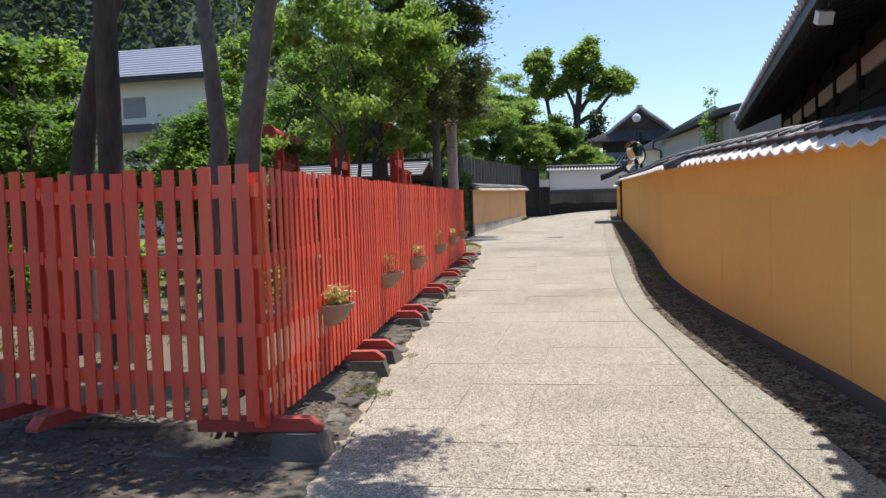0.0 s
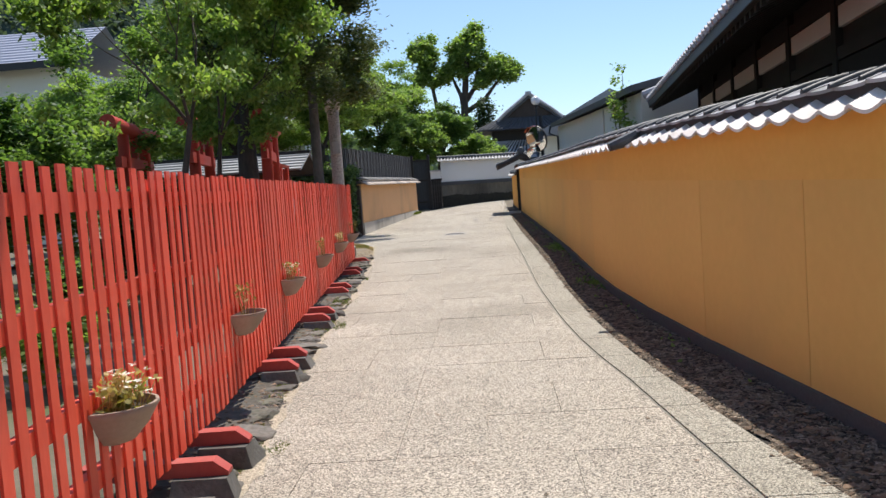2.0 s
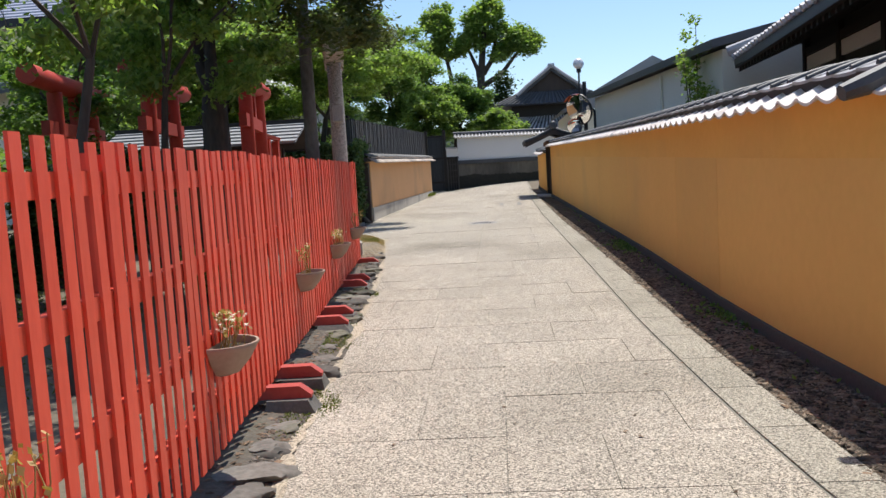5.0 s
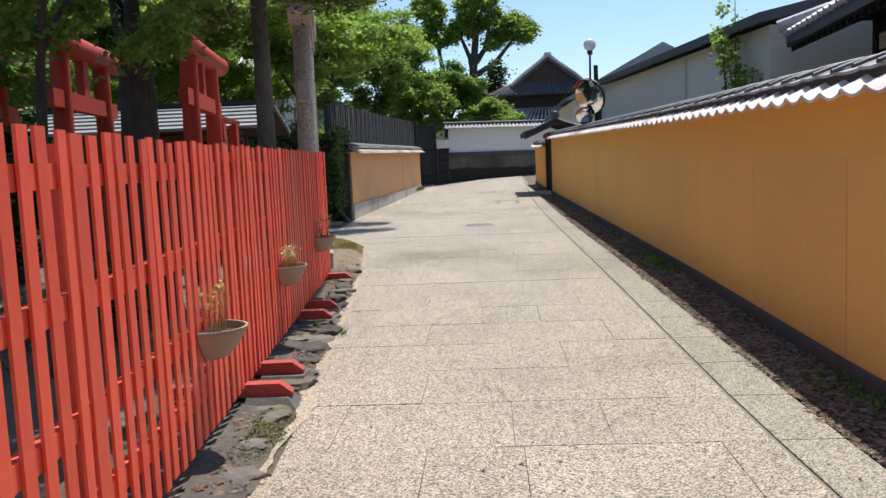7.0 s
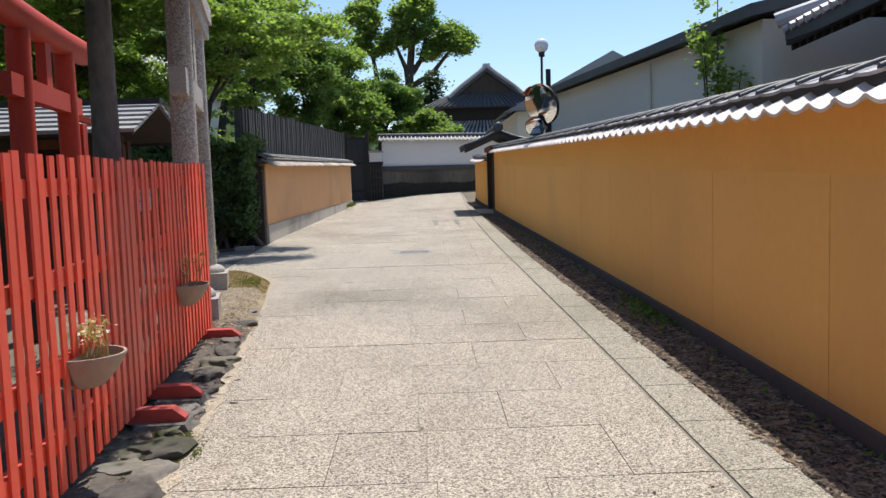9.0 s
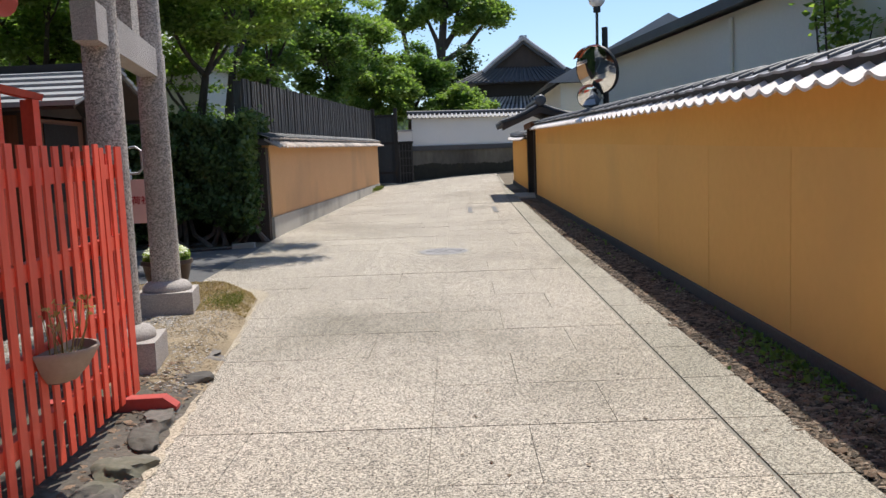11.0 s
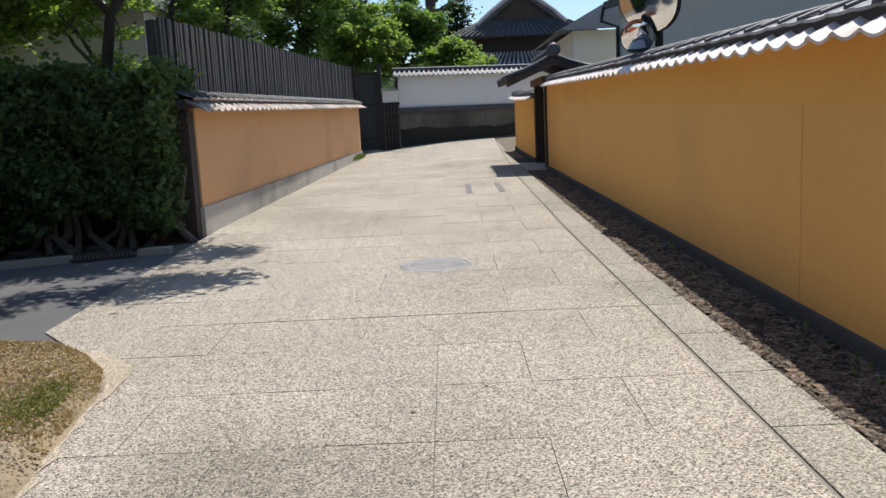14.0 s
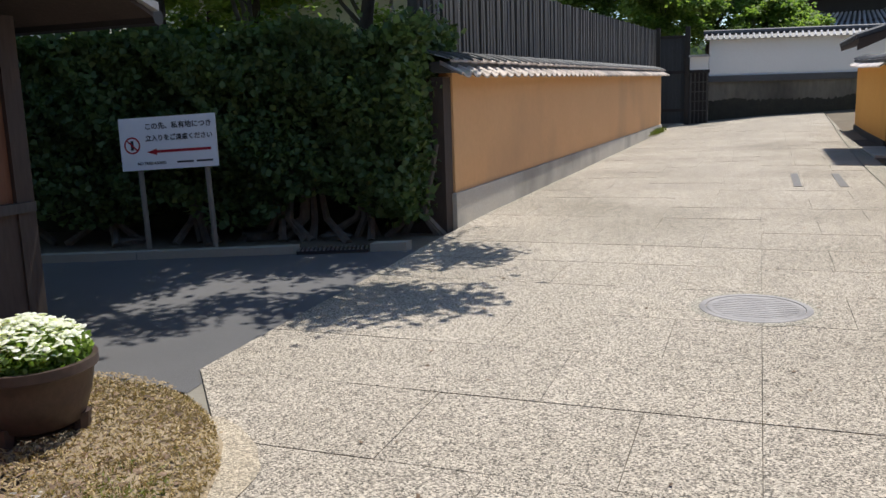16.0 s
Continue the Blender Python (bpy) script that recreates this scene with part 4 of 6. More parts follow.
def tree(name, base, path, r, label, material, leafm, clumps=None, n=14000, size=0.09, seed=1, depth=3, length=1.6, clump_r=(0.55, 0.55, 0.4), extra=(), spread=0.6, droop=0.0, group="", cloud=None, aspect=0.42):
    """A tree: trunk along a path of offsets from its base, forking limbs, and a crown of leaf clumps at their tips."""
    rg, ng = random.Random(seed), np.random.default_rng(seed)
    b = Vector(base)
    ob = thing(name, b, label, "tree", group)
    g = Geo()
    pts = [b + Vector(p) for p in path]
    rad = [r * (1.25 if i == 0 else 1.0 - 0.45 * i / max(1, len(pts) - 1)) for i in range(len(pts))]
    g.tube([b + Vector((0, 0, -0.1))] + pts, [r * 1.6] + rad, 12, caps=False)
    tips = []
    d = pts[-1] - pts[-2]
    if depth > 0:
        for _ in range(3):
            limb(g, pts[-1], d.normalized() + Vector((rg.uniform(-spread, spread), rg.uniform(-spread, spread), 0.1)), length, rad[-1] * 0.75, depth - 1, rg, tips, spread)
    for p, q in extra:
        limb(g, b + Vector(p), q, length, r * 0.45, max(0, depth - 2), rg, tips, spread)
    part("trunk", g, material, ob, smooth=True)
    cs = list(tips) if clumps is None else [b + Vector(c) for c in clumps]
    if cloud:
        for (cx, cy, cz), (rx, ry, rz), k in cloud:
            for _ in range(k):
                v = Vector((rg.gauss(0, 1), rg.gauss(0, 1), rg.gauss(0, 1))).normalized() * rg.random() ** 0.4
                cs.append(b + Vector((cx + v.x * rx, cy + v.y * ry, cz + v.z * rz)))
    rr = [tuple(v * rg.uniform(0.7, 1.25) for v in clump_r) for _ in cs]
    w = np.array([a[0] * a[1] * a[2] for a in rr])
    cnt = np.maximum(20, (n * w / w.sum()).astype(int))
    me = leaf_mesh("crown", [np.array(c) - np.array(b) for c in cs], rr, cnt, size, leafm, ng, droop=droop, aspect=aspect)
    cr = new("crown", me)
    cr.parent = ob
    return ob


# grove behind the short fence
tree("tree", (-2.80, 6.15, 0.1), [(0, 0, 0), (0.0, 0.05, 1.0), (0.06, 0.1, 2.0), (0.22, 0.15, 3.0), (0.42, 0.2, 4.0)], 0.125, "leaning broadleaf tree with pale mottled bark", M["bark_pale"], M["leaf_bright"], n=18000, size=0.085, seed=3, aspect=0.27, depth=3, length=1.3, droop=0.4, clump_r=(0.32, 0.32, 0.2), cloud=[((1.9, -0.2, 4.5), (0.8, 0.7, 0.4), 8)])
tree("tree", (-3.3, 6.7, 0.1), [(0, 0, 0), (-0.05, 0, 1.3), (0.1, 0, 2.0), (0.02, 0.05, 2.7), (-0.1, 0.1, 3.8)], 0.10, "crooked broadleaf tree with pale bark", M["bark_pale"], M["leaf_mid"], n=12000, size=0.09, seed=4, depth=3, length=1.2, clump_r=(0.5, 0.5, 0.35))
tree("conifer_tree", (-4.75, 7.5, 0.1), [(0, 0, 0), (0, 0, 1.6), (0.02, 0, 3.0), (0.03, 0, 5.5), (0, 0, 8)], 0.14, "straight conifer with a dark bare trunk", M["bark"], M["leaf_cedar"], n=9000, size=0.12, seed=5, depth=2, length=1.5)
tree("tree", (-5.5, 8.0, 0.1), [(0, 0, 0), (0.02, 0, 1.2), (0.15, 0, 2.3), (0.45, 0, 3.4), (0.9, 0.1, 4.6)], 0.15, "leaning tree with dark bark", M["bark"], M["leaf_dark"], n=12000, size=0.1, seed=6, depth=3, length=1.4)

# young bright trees behind the long fence
YL = "slender young tree with bright drooping green leaves"
tree("tree", (-4.25, 12.6, 0.15), [(0, 0, 0), (0.05, 0.1, 1.0), (0.1, 0.2, 1.8), (0.2, 0.3, 2.5)], 0.06, YL, M["bark"], M["leaf_bright"], n=11000, size=0.09, seed=11, aspect=0.27, depth=3, length=1.1, clump_r=(0.27, 0.27, 0.17), droop=0.8, spread=0.8, cloud=[((-0.9, 0.8, 2.75), (1.0, 1.5, 0.45), 6), ((0.3, 0.4, 3.4), (0.8, 1.3, 0.6), 9), ((0.6, 0.2, 5.4), (1.0, 1.8, 0.5), 10)])
tree("tree", (-4.5, 15.3, 0.2), [(0, 0, 0), (-0.05, 0.1, 0.9), (-0.1, 0.2, 1.7), (0, 0.1, 2.4)], 0.06, YL, M["bark"], M["leaf_bright"], n=25000, size=0.09, seed=12, aspect=0.27, depth=3, length=1.2, clump_r=(0.27, 0.27, 0.17), droop=0.8, spread=0.8, cloud=[((0.1, 0.5, 3.3), (1.0, 1.8, 0.85), 28), ((0.5, 0.2, 4.8), (1.3, 1.8, 1.0), 28)])
for k, (x, y, s, m) in enumerate(((-8.9, 11.6, 0.9, "leaf_mid"), (-11.8, 15.0, 1.1, "leaf_bright"), (-8.4, 20.5, 1.15, "leaf_mid"), (-12.5, 11.5, 1.2, "leaf_mid"), (-15.5, 20, 1.4, "leaf_mid"), (-10.8, 27, 1.2, "leaf_mid"), (-16.5, 16, 1.4, "leaf_bright"))):
    tree("tree", (x, y, gz(y)), [(0, 0, 0), (0.05, 0, 0.8), (0.1, 0, 1.7), (0.1, 0.1, 2.5)], 0.09, "leafy green shade tree in the grove", M["bark"], M[m], n=17000, size=0.10, seed=130 + k, depth=3, length=1.15 * s, clump_r=(0.34 * s, 0.34 * s, 0.2 * s), spread=0.85, cloud=[((0, 0, 2.6 * s), (1.5 * s, 1.5 * s, 1.2 * s), 46)], group="grove trees")
for k, (x, y, rz, m) in enumerate(((-7.0, 14.4, 1.45, "leaf_mid"), (-8.9, 17.2, 1.6, "leaf_mid"), (-6.3, 17.2, 0.7, "leaf_dark"), (-10.2, 13.6, 1.5, "leaf_mid"), (-12.5, 24, 1.5, "leaf_mid"), (-15, 26, 1.6, "leaf_dark"), (-17.5, 27, 1.6, "leaf_mid"), (-13.8, 21.5, 1.3, "leaf_mid"), (-19.5, 25, 1.5, "leaf_mid"), (-9.8, 24.5, 1.2, "leaf_dark"))):
    tree("evergreen_shrub", (x, y, gz(y)), [(0, 0, 0), (0, 0, 0.8), (0.05, 0, 1.6)], 0.06, "dense rounded evergreen shrub taller than the fence", M["bark"], M[m], n=15000, size=0.085, seed=180 + k, depth=0, clumps=[], clump_r=(0.3, 0.3, 0.2), cloud=[((0, 0, 0.5 + rz), (0.95, 0.95, rz), 70)], group="tall shrubs")
# low shrubs in the garden
for k, (x, y, s, m) in enumerate(((-4.3, 9.6, 0.55, "leaf_bright"), (-6.4, 10.4, 0.7, "leaf_bright"), (-5.6, 12.9, 0.6, "leaf_mid"), (-8.4, 10.2, 0.8, "leaf_bright"), (-10.5, 13.2, 0.9, "leaf_mid"), (-6.9, 16.6, 0.7, "leaf_dark"), (-4.6, 16.4, 0.5, "leaf_mid"), (-13, 14.5, 1.0, "leaf_mid"))):
    tree("shrub", (x, y, gz(y)), [(0, 0, 0), (0, 0, 0.2), (0, 0, 0.4)], 0.03, "low leafy green garden shrub", M["bark"], M[m], n=5000, size=0.07, seed=160 + k, depth=0, clump_r=(0.3 * s / 0.6, 0.3 * s / 0.6, 0.22 * s / 0.6), clumps=[], cloud=[((0, 0, 0.5 * s / 0.6), (0.5 * s, 0.5 * s, 0.4 * s), 9)], group="garden shrubs")

# cedar by the fence
ced = random.Random(8)
cl = []
for k in range(150):
    z = ced.uniform(3.3, 10.5)
    w = 1.85 * (1 - (z - 3.0) / 9.5) + 0.3
    a, q = ced.uniform(0, 6.28), ced.uniform(0.25, 1.0) * w
    cl.append((min(q * math.cos(a), 0.9), q * math.sin(a), z - 0.15 * q))
tree("cedar_tree", (-3.56, 18.1, gz(18)), [(0, 0, 0), (0.0, 0, 2), (0.0, 0.0, 4), (0.02, 0, 7), (0, 0, 10.5)], 0.105, "straight cedar with grey-brown bark and dark needles", M["bark_pale"], M["leaf_cedar"], clumps=cl, n=80000, size=0.10, seed=20, depth=0, clump_r=(0.42, 0.42, 0.26), aspect=0.2)
tree("cedar_tree", (-4.75, 17.7, gz(18)), [(0, 0, 0), (0.0, 0, 1.2), (0.0, 0.0, 2.4), (0.0, 0, 2.6)], 0.24, "thick dark trunk among the shrine trees", M["bark"], M["leaf_dark"], n=9000, size=0.1, seed=21, depth=2, length=1.3, clump_r=(0.6, 0.6, 0.4))
# maples beyond the stone gate and behind the hedge
tree("maple_tree", (-6.2, 29.9, 0.5), [(0, 0, 0), (0.1, 0, 1.0), (0.3, 0, 2.0), (0.5, -0.1, 2.9)], 0.12, "spreading maple with fresh green leaves behind the hedge", M["bark"], M["leaf_bright"], n=56000, size=0.085, seed=31, depth=3, length=1.3, clump_r=(0.45, 0.45, 0.14), spread=0.9, cloud=[((0.4, -0.8, 4.2), (2.1, 1.5, 1.2), 52), ((2.6, -1.9, 4.2), (1.1, 1.5, 0.4), 9), ((-1.2, -2.3, 4.6), (2.3, 1.2, 0.4), 30), ((0.9, -2.5, 4.4), (1.6, 1.1, 0.4), 11), ((-0.7, -3.1, 4.7), (2.0, 0.6, 0.3), 18)])
tree("maple_tree", (-8.8, 29.6, 0.5), [(0, 0, 0), (0.1, 0, 1.2), (0.2, 0, 2.3), (0.3, -0.1, 3.0)], 0.14, "spreading maple with fresh green leaves", M["bark"], M["leaf_bright"], n=30000, size=0.09, seed=32, depth=3, length=1.4, clump_r=(0.5, 0.5, 0.16), spread=0.9, cloud=[((0.2, -1.2, 4.4), (2.0, 1.6, 1.2), 34)])
for k, (x, y) in enumerate(((-6.6, 31.2), (-8.3, 30.6), (-10.2, 29.4))):
    tree("maple_tree", (x, y, 0.5), [(0, 0, 0), (0.15, 0, 0.8), (0.1, 0.1, 1.5), (0.3, 0.1, 2.1)], 0.11, "low spreading maple with many bare stems behind the hedge", M["bark_pale"], M["leaf_bright"], n=9000, size=0.075, seed=250 + k, depth=3, length=1.0, clump_r=(0.4, 0.4, 0.14), spread=1.1, extra=(((0.1, 0, 0.7), (-0.6, -0.1, 1)), ((0.1, 0, 0.9), (0.7, -0.2, 1))), cloud=[((0.1, -0.2, 3.3), (1.5, 0.9, 0.6), 15)], group="maples behind the hedge")
tree("maple_tree", (-6.9, 35, 0.6), [(0, 0, 0), (0.1, 0, 1.2), (0.2, 0, 2.5), (0.3, 0.1, 3.4)], 0.16, "tall leafy tree with bright green leaves", M["bark"], M["leaf_bright"], n=48000, size=0.10, seed=33, depth=3, length=1.5, clump_r=(0.5, 0.5, 0.24), spread=0.8, cloud=[((0.2, 0, 5.2), (2.0, 2.0, 1.9), 56)])
for i, (x, y, h, sc) in enumerate(((-7.3, 42, 6.2, 1.25), (-9.5, 50, 6.8, 1.5), (-5.9, 54, 6.4, 1.3), (-3.4, 55, 4.4, 1.05), (-0.9, 53.5, 2.9, 0.8), (-13, 44, 6.4, 1.5), (-5.9, 46.5, 5.4, 1.0), (-4.6, 52.0, 3.9, 0.9), (-12.8, 36.5, 5.2, 1.3), (-10.4, 34.5, 4.2, 1.15), (-13.5, 31.5, 4.6, 1.2))):
    tree("tree", (x, y, gz(y)), [(0, 0, 0), (0.1, 0, h * 0.3), (0.0, 0.1, h * 0.5), (0.1, 0, h * 0.65)], 0.14, "leafy green garden tree behind the walls", M["bark"], M["leaf_bright"] if i in (2, 4, 7, 8, 9, 10) else M["leaf_mid"], n=30000, size=0.135, seed=50 + i, depth=3, length=1.1 * sc, clump_r=(0.48 * sc, 0.48 * sc, 0.26 * sc), spread=0.8, group="garden trees", cloud=[((0, 0, h * 0.95), (1.7 * sc, 1.7 * sc, h * 0.42), 52)])
# tall pruned camphor against the sky
cl = [(-3.2, 0, 12.6), (-2.7, 0.4, 13.4), (-3.6, 0.3, 13.1), (-2.6, 0, 12.0), (-3.0, 0, 10.8), (-1.8, 0.2, 10.3), (0.5, 0, 13.2), (1.1, 0.5, 14.0), (-0.1, 0.3, 13.0), (0.3, -0.4, 12.2),
      (1.5, 0, 12.9), (-0.6, 0, 11.4), (-1.0, 0.2, 10.8), (2.6, 0, 10.9), (3.2, 0.4, 10.6), (3.8, 0, 10.7), (2.2, 0, 10.4), (3.1, 0, 11.3), (1.7, 0, 11.6), (0.5, 0, 10.9), (4.3, 0, 10.3), (-3.9, 0, 9.6), (1.9, 0, 9.9)]
ob = tree("camphor_tree", (-2.2, 75, 1.1), [(0, 0, 0), (0, 0, 4), (0.1, 0, 7), (0.3, 0, 9), (0.6, 0, 12)], 0.42, "tall pruned camphor with cloud-like leaf clumps", M["bark"], M["leaf_bright"], clumps=[(x + dx, y + dy, z + dz) for x, y, z in cl for dx, dy, dz in ((0, 0, 0), (0.35, 0.5, 0.55), (-0.35, -0.5, -0.25))], n=34000, size=0.25, seed=70, depth=0, clump_r=(0.75, 0.75, 0.62))
g = Geo()
for p, q in (((0.15, 75, 7.5), (3.6, 75, 10.6)), ((0.0, 75, 8), (-1.0, 75, 11)), ((-2.2, 75, 5.5), (-3.0, 75, 12.5)), ((0.3, 75, 8.5), (1.6, 75, 12.0))):
    p, q = Vector(p) + Vector((-2.1, 0, 1)), Vector(q) + Vector((-2.1, 0, 1))
    g.tube([p, (p * 0.6 + q * 0.4) + Vector((0.25, 0, -0.3)), q], [0.24, 0.18, 0.08], 8)
part("limb", g, M["bark"], ob)
cl = [(random.Random(i).uniform(-5, 4), 0, random.Random(i + 90).uniform(5.2, 7.6)) for i in range(18)]
tree("garden_shrub", (-4, 72, 1.1), [(0, 0, 0), (0, 0, 3), (0, 0, 5)], 0.2, "dark rounded evergreen trees in the distance", M["bark"], M["leaf_dark"], clumps=cl, n=14000, size=0.25, seed=71, depth=0, clump_r=(1.2, 1.2, 0.9))

# ---------- hedge ----------
hd = thing("hedge", (-6.6, 28.6, gz(28.5)), "clipped dark green evergreen hedge with bare roots below", "hedge")
rng = np.random.default_rng(9)
N = 46000


def hedge_front(x):
    return 28.12 + 0.33 * (x + 4.45) * 0.85


u = rng.uniform(-9.6, -4.58, N)
hh = 0.74 + 0.16 * np.sin(u * 4.3) + rng.random(N) ** 0.85 * 1.7
depth_in = rng.random(N) ** 2 * 0.7
top = rng.random(N) < 0.25
hh = np.where(top, 2.42 + rng.normal(0, 0.05, N), hh)
depth_in = np.where(top, rng.uniform(0, 1.3, N), depth_in)
lump = 0.11 * np.sin(u * 5.1 + hh * 3.0) + 0.09 * np.sin(hh * 8 + u * 2) + 0.07 * np.sin(u * 13 + hh * 11)
end = rng.random(N) < 0.12
u = np.where(end, -4.64 + rng.normal(0, 0.06, N), u)
depth_in = np.where(end, rng.uniform(0, 1.2, N), depth_in)
Y = hedge_front(u) + depth_in + lump
C = np.stack([u, Y, gz(28) + hh - 0.45 + 0.05 * np.sin(u * 4)], 1)
# sprigs that stand out of the clipped face and top
pick = C[rng.integers(0, N, 420)]
C = np.concatenate([C] + [pick + np.array((0, -0.035 * k, 0.03 * k)) + rng.normal(0, 0.035, pick.shape) for k in range(1, 6)])


def strew(name, P, size, material, rng, flat, aspect=0.42):
    n = len(P)
    e = rng.normal(size=(n, 3))
    e /= np.linalg.norm(e, axis=1)[:, None]
    up = np.stack([rng.normal(0, flat, n), rng.normal(0, flat, n), np.ones(n)], 1)
    s = np.cross(e, up)
    s /= np.linalg.norm(s, axis=1)[:, None] + 1e-9
    nrm = np.cross(s, e)
    L = size * rng.uniform(0.6, 1.3, n)[:, None]
    V = np.stack([P - e * L * 0.5, P + s * L * aspect - nrm * L * 0.1, P + e * L * 0.5, P - s * L * aspect - nrm * L * 0.1], 1).reshape(-1, 3)
    me = bpy.data.meshes.new(name)
    idx = np.arange(n)[:, None] * 4
    F = np.concatenate([idx + np.array([[0, 1, 2]]), idx + np.array([[0, 2, 3]])], 1).reshape(-1)
    me.vertices.add(4 * n)
    me.vertices.foreach_set("co", V.ravel())
    me.loops.add(6 * n)
    me.loops.foreach_set("vertex_index", F)
    me.polygons.add(2 * n)
    me.polygons.foreach_set("loop_start", np.arange(2 * n) * 3)
    me.polygons.foreach_set("loop_total", np.full(2 * n, 3))
    me.materials.append(material)
    me.update(calc_edges=True)
    return me


ob = new("foliage", strew("foliage", C - np.array(BASE[hd]), 0.085, M["leaf_hedge"], rng, 0.9))
ob.parent = hd
g = Geo()
rr = random.Random(4)
for x in (-8.8, -7.9, -7.0, -6.1, -5.75, -5.2, -4.7):
    y = hedge_front(x) + 0.45
    for _ in range(4):
        a = rr.uniform(-0.5, 0.5)
        g.tube([(x + a, y + rr.uniform(-0.3, 0.1), gz(28) - 0.03), (x + a * 0.3, y, gz(28) + 0.18), (x + rr.uniform(-0.2, 0.2), y + 0.1, gz(28) + 0.9)], [0.045, 0.04, 0.025], 6)
part("stem", g, M["bark_pale"], hd, "bare grey stems and roots", smooth=True)
# solid dark blocks stand in for the shade behind leaves and stems
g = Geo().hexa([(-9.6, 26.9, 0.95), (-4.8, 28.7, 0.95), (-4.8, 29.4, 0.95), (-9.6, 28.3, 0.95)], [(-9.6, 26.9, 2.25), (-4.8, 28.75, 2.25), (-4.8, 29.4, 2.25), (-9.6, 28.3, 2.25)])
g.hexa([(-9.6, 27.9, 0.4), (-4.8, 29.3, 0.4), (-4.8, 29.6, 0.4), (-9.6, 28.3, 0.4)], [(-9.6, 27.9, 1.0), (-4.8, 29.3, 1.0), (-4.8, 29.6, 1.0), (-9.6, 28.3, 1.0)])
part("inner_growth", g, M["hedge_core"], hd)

# ---------- hall behind the wall ----------
hall = thing("hall", (6.0, 14, 0.2), "dark timber hall with white plaster bays and a deep tiled eave", "house")
ED = Vector((1.40, 13.9, 0)).normalized()      # direction of the eave
EN = Vector((ED.y, -ED.x, 0))
E0 = Vector((1.02, -1.6, 0))                     # eave line start
def hp(s, d, z):
    p = E0 + ED * s + EN * d
    return (p.x, p.y, z)


HL = 24.35
EZ = 3.36
g = Geo().hexa([hp(0, 1.05, 0), hp(0, 9, 0), hp(HL - 0.9, 9, 0), hp(HL - 0.9, 1.05, 0)][::-1], [hp(0, 1.05, 4.2), hp(0, 9, 4.2), hp(HL - 0.9, 9, 4.2), hp(HL - 0.9, 1.05, 4.2)][::-1])
part("wall", g, M["black_wood"], hall)


def hbox(s0, s1, d0, d1, z0, z1):
    return Geo().hexa([hp(s0, d0, z0), hp(s1, d0, z0), hp(s1, d1, z0), hp(s0, d1, z0)][::-1], [hp(s0, d0, z1), hp(s1, d0, z1), hp(s1, d1, z1), hp(s0, d1, z1)][::-1])


for s in [0.2 + 1.95 * k for k in range(13)]:
    part("pillar", hbox(s - 0.08, s + 0.08, 0.97, 1.1, 0, 4.2), M["black_wood"], hall)
for z in (2.72, 3.3):
    part("beam", hbox(0, HL - 0.8, 0.985, 1.09, z, z + 0.13), M["black_wood"], hall)
for k, s in enumerate([0.2 + 1.95 * k for k in range(12)]):
    part("plaster_strip", hbox(s + 0.1, s + 1.85, 1.0, 1.06, 3.06, 3.28), M["white_plaster"], hall)
    if k in (5, 11):
        part("plaster_panel", hbox(s + 0.1, s + 1.85, 1.0, 1.06, 1.2, 2.7), M["white_plaster"], hall)
    else:
        part("lattice_window", hbox(s + 0.1, s + 1.85, 0.99, 1.06, 1.2, 2.7), M["dark"], hall)
sl = 0.42
g = Geo()
for s0, s1 in ((0, HL),):
    up = [[hp(s, d, EZ + 0.09 + sl * d + 0.05 * (s > HL - 1.0) * 1.0) for d in (-0.05, 1.5, 5.0)] for s in (0, HL - 1.2, HL)]
    lo = [[(x, y, z - 0.16) for x, y, z in r] for r in up]
    g.sheet(up), g.sheet([r[::-1] for r in lo])
    g.sheet([[r[0] for r in lo], [r[0] for r in up]])
    g.sheet([up[-1], lo[-1]])
part("roof", g, M["tile_dark"], hall)
part("eave_board", hbox(0, HL, -0.04, 0.03, EZ - 0.10, EZ + 0.0), M["black_wood"], hall)
ridge_z = EZ + 0.09 + sl * 5.0
g = Geo().sheet([[hp(s, d, z) for d, z in ((4.98, ridge_z), (10.2, ridge_z - sl * 5.2))] for s in (0, HL)])
part("roof_back", g, M["tile_dark"], hall)
part("roof_ridge", Geo().tube([hp(0, 5.0, ridge_z + 0.1), hp(HL, 5.0, ridge_z + 0.1)], 0.2, 8), M["tile_dark"], hall)
rb = hbox(0, 0.09, 0.0, 1.2, 0, 0.1)
for k in range(94):
    s = 0.1 + k * 0.26
    if s > HL:
        break
    g = Geo().add([hp(s, 0.03, EZ - 0.17), hp(s + 0.08, 0.03, EZ - 0.17), hp(s + 0.08, 1.2, EZ + 0.30), hp(s, 1.2, EZ + 0.30),
                   hp(s, 0.03, EZ - 0.07), hp(s + 0.08, 0.03, EZ - 0.07), hp(s + 0.08, 1.2, EZ + 0.40), hp(s, 1.2, EZ + 0.40)],
                  [(0, 1, 2, 3), (7, 6, 5, 4), (0, 4, 5, 1), (1, 5, 6, 2), (3, 7, 4, 0)])
    part("rafter", g, M["black_wood"], hall)
    if k > 18:
        gt = Geo().tube([hp(s, -0.1, EZ + 0.085), hp(s, 0.9, EZ + 0.085 + sl * 0.93), hp(s, 1.9, EZ + 0.085 + sl * 1.93)], 0.055, 6)
        part("roll_tile", gt, M["tile"], hall)
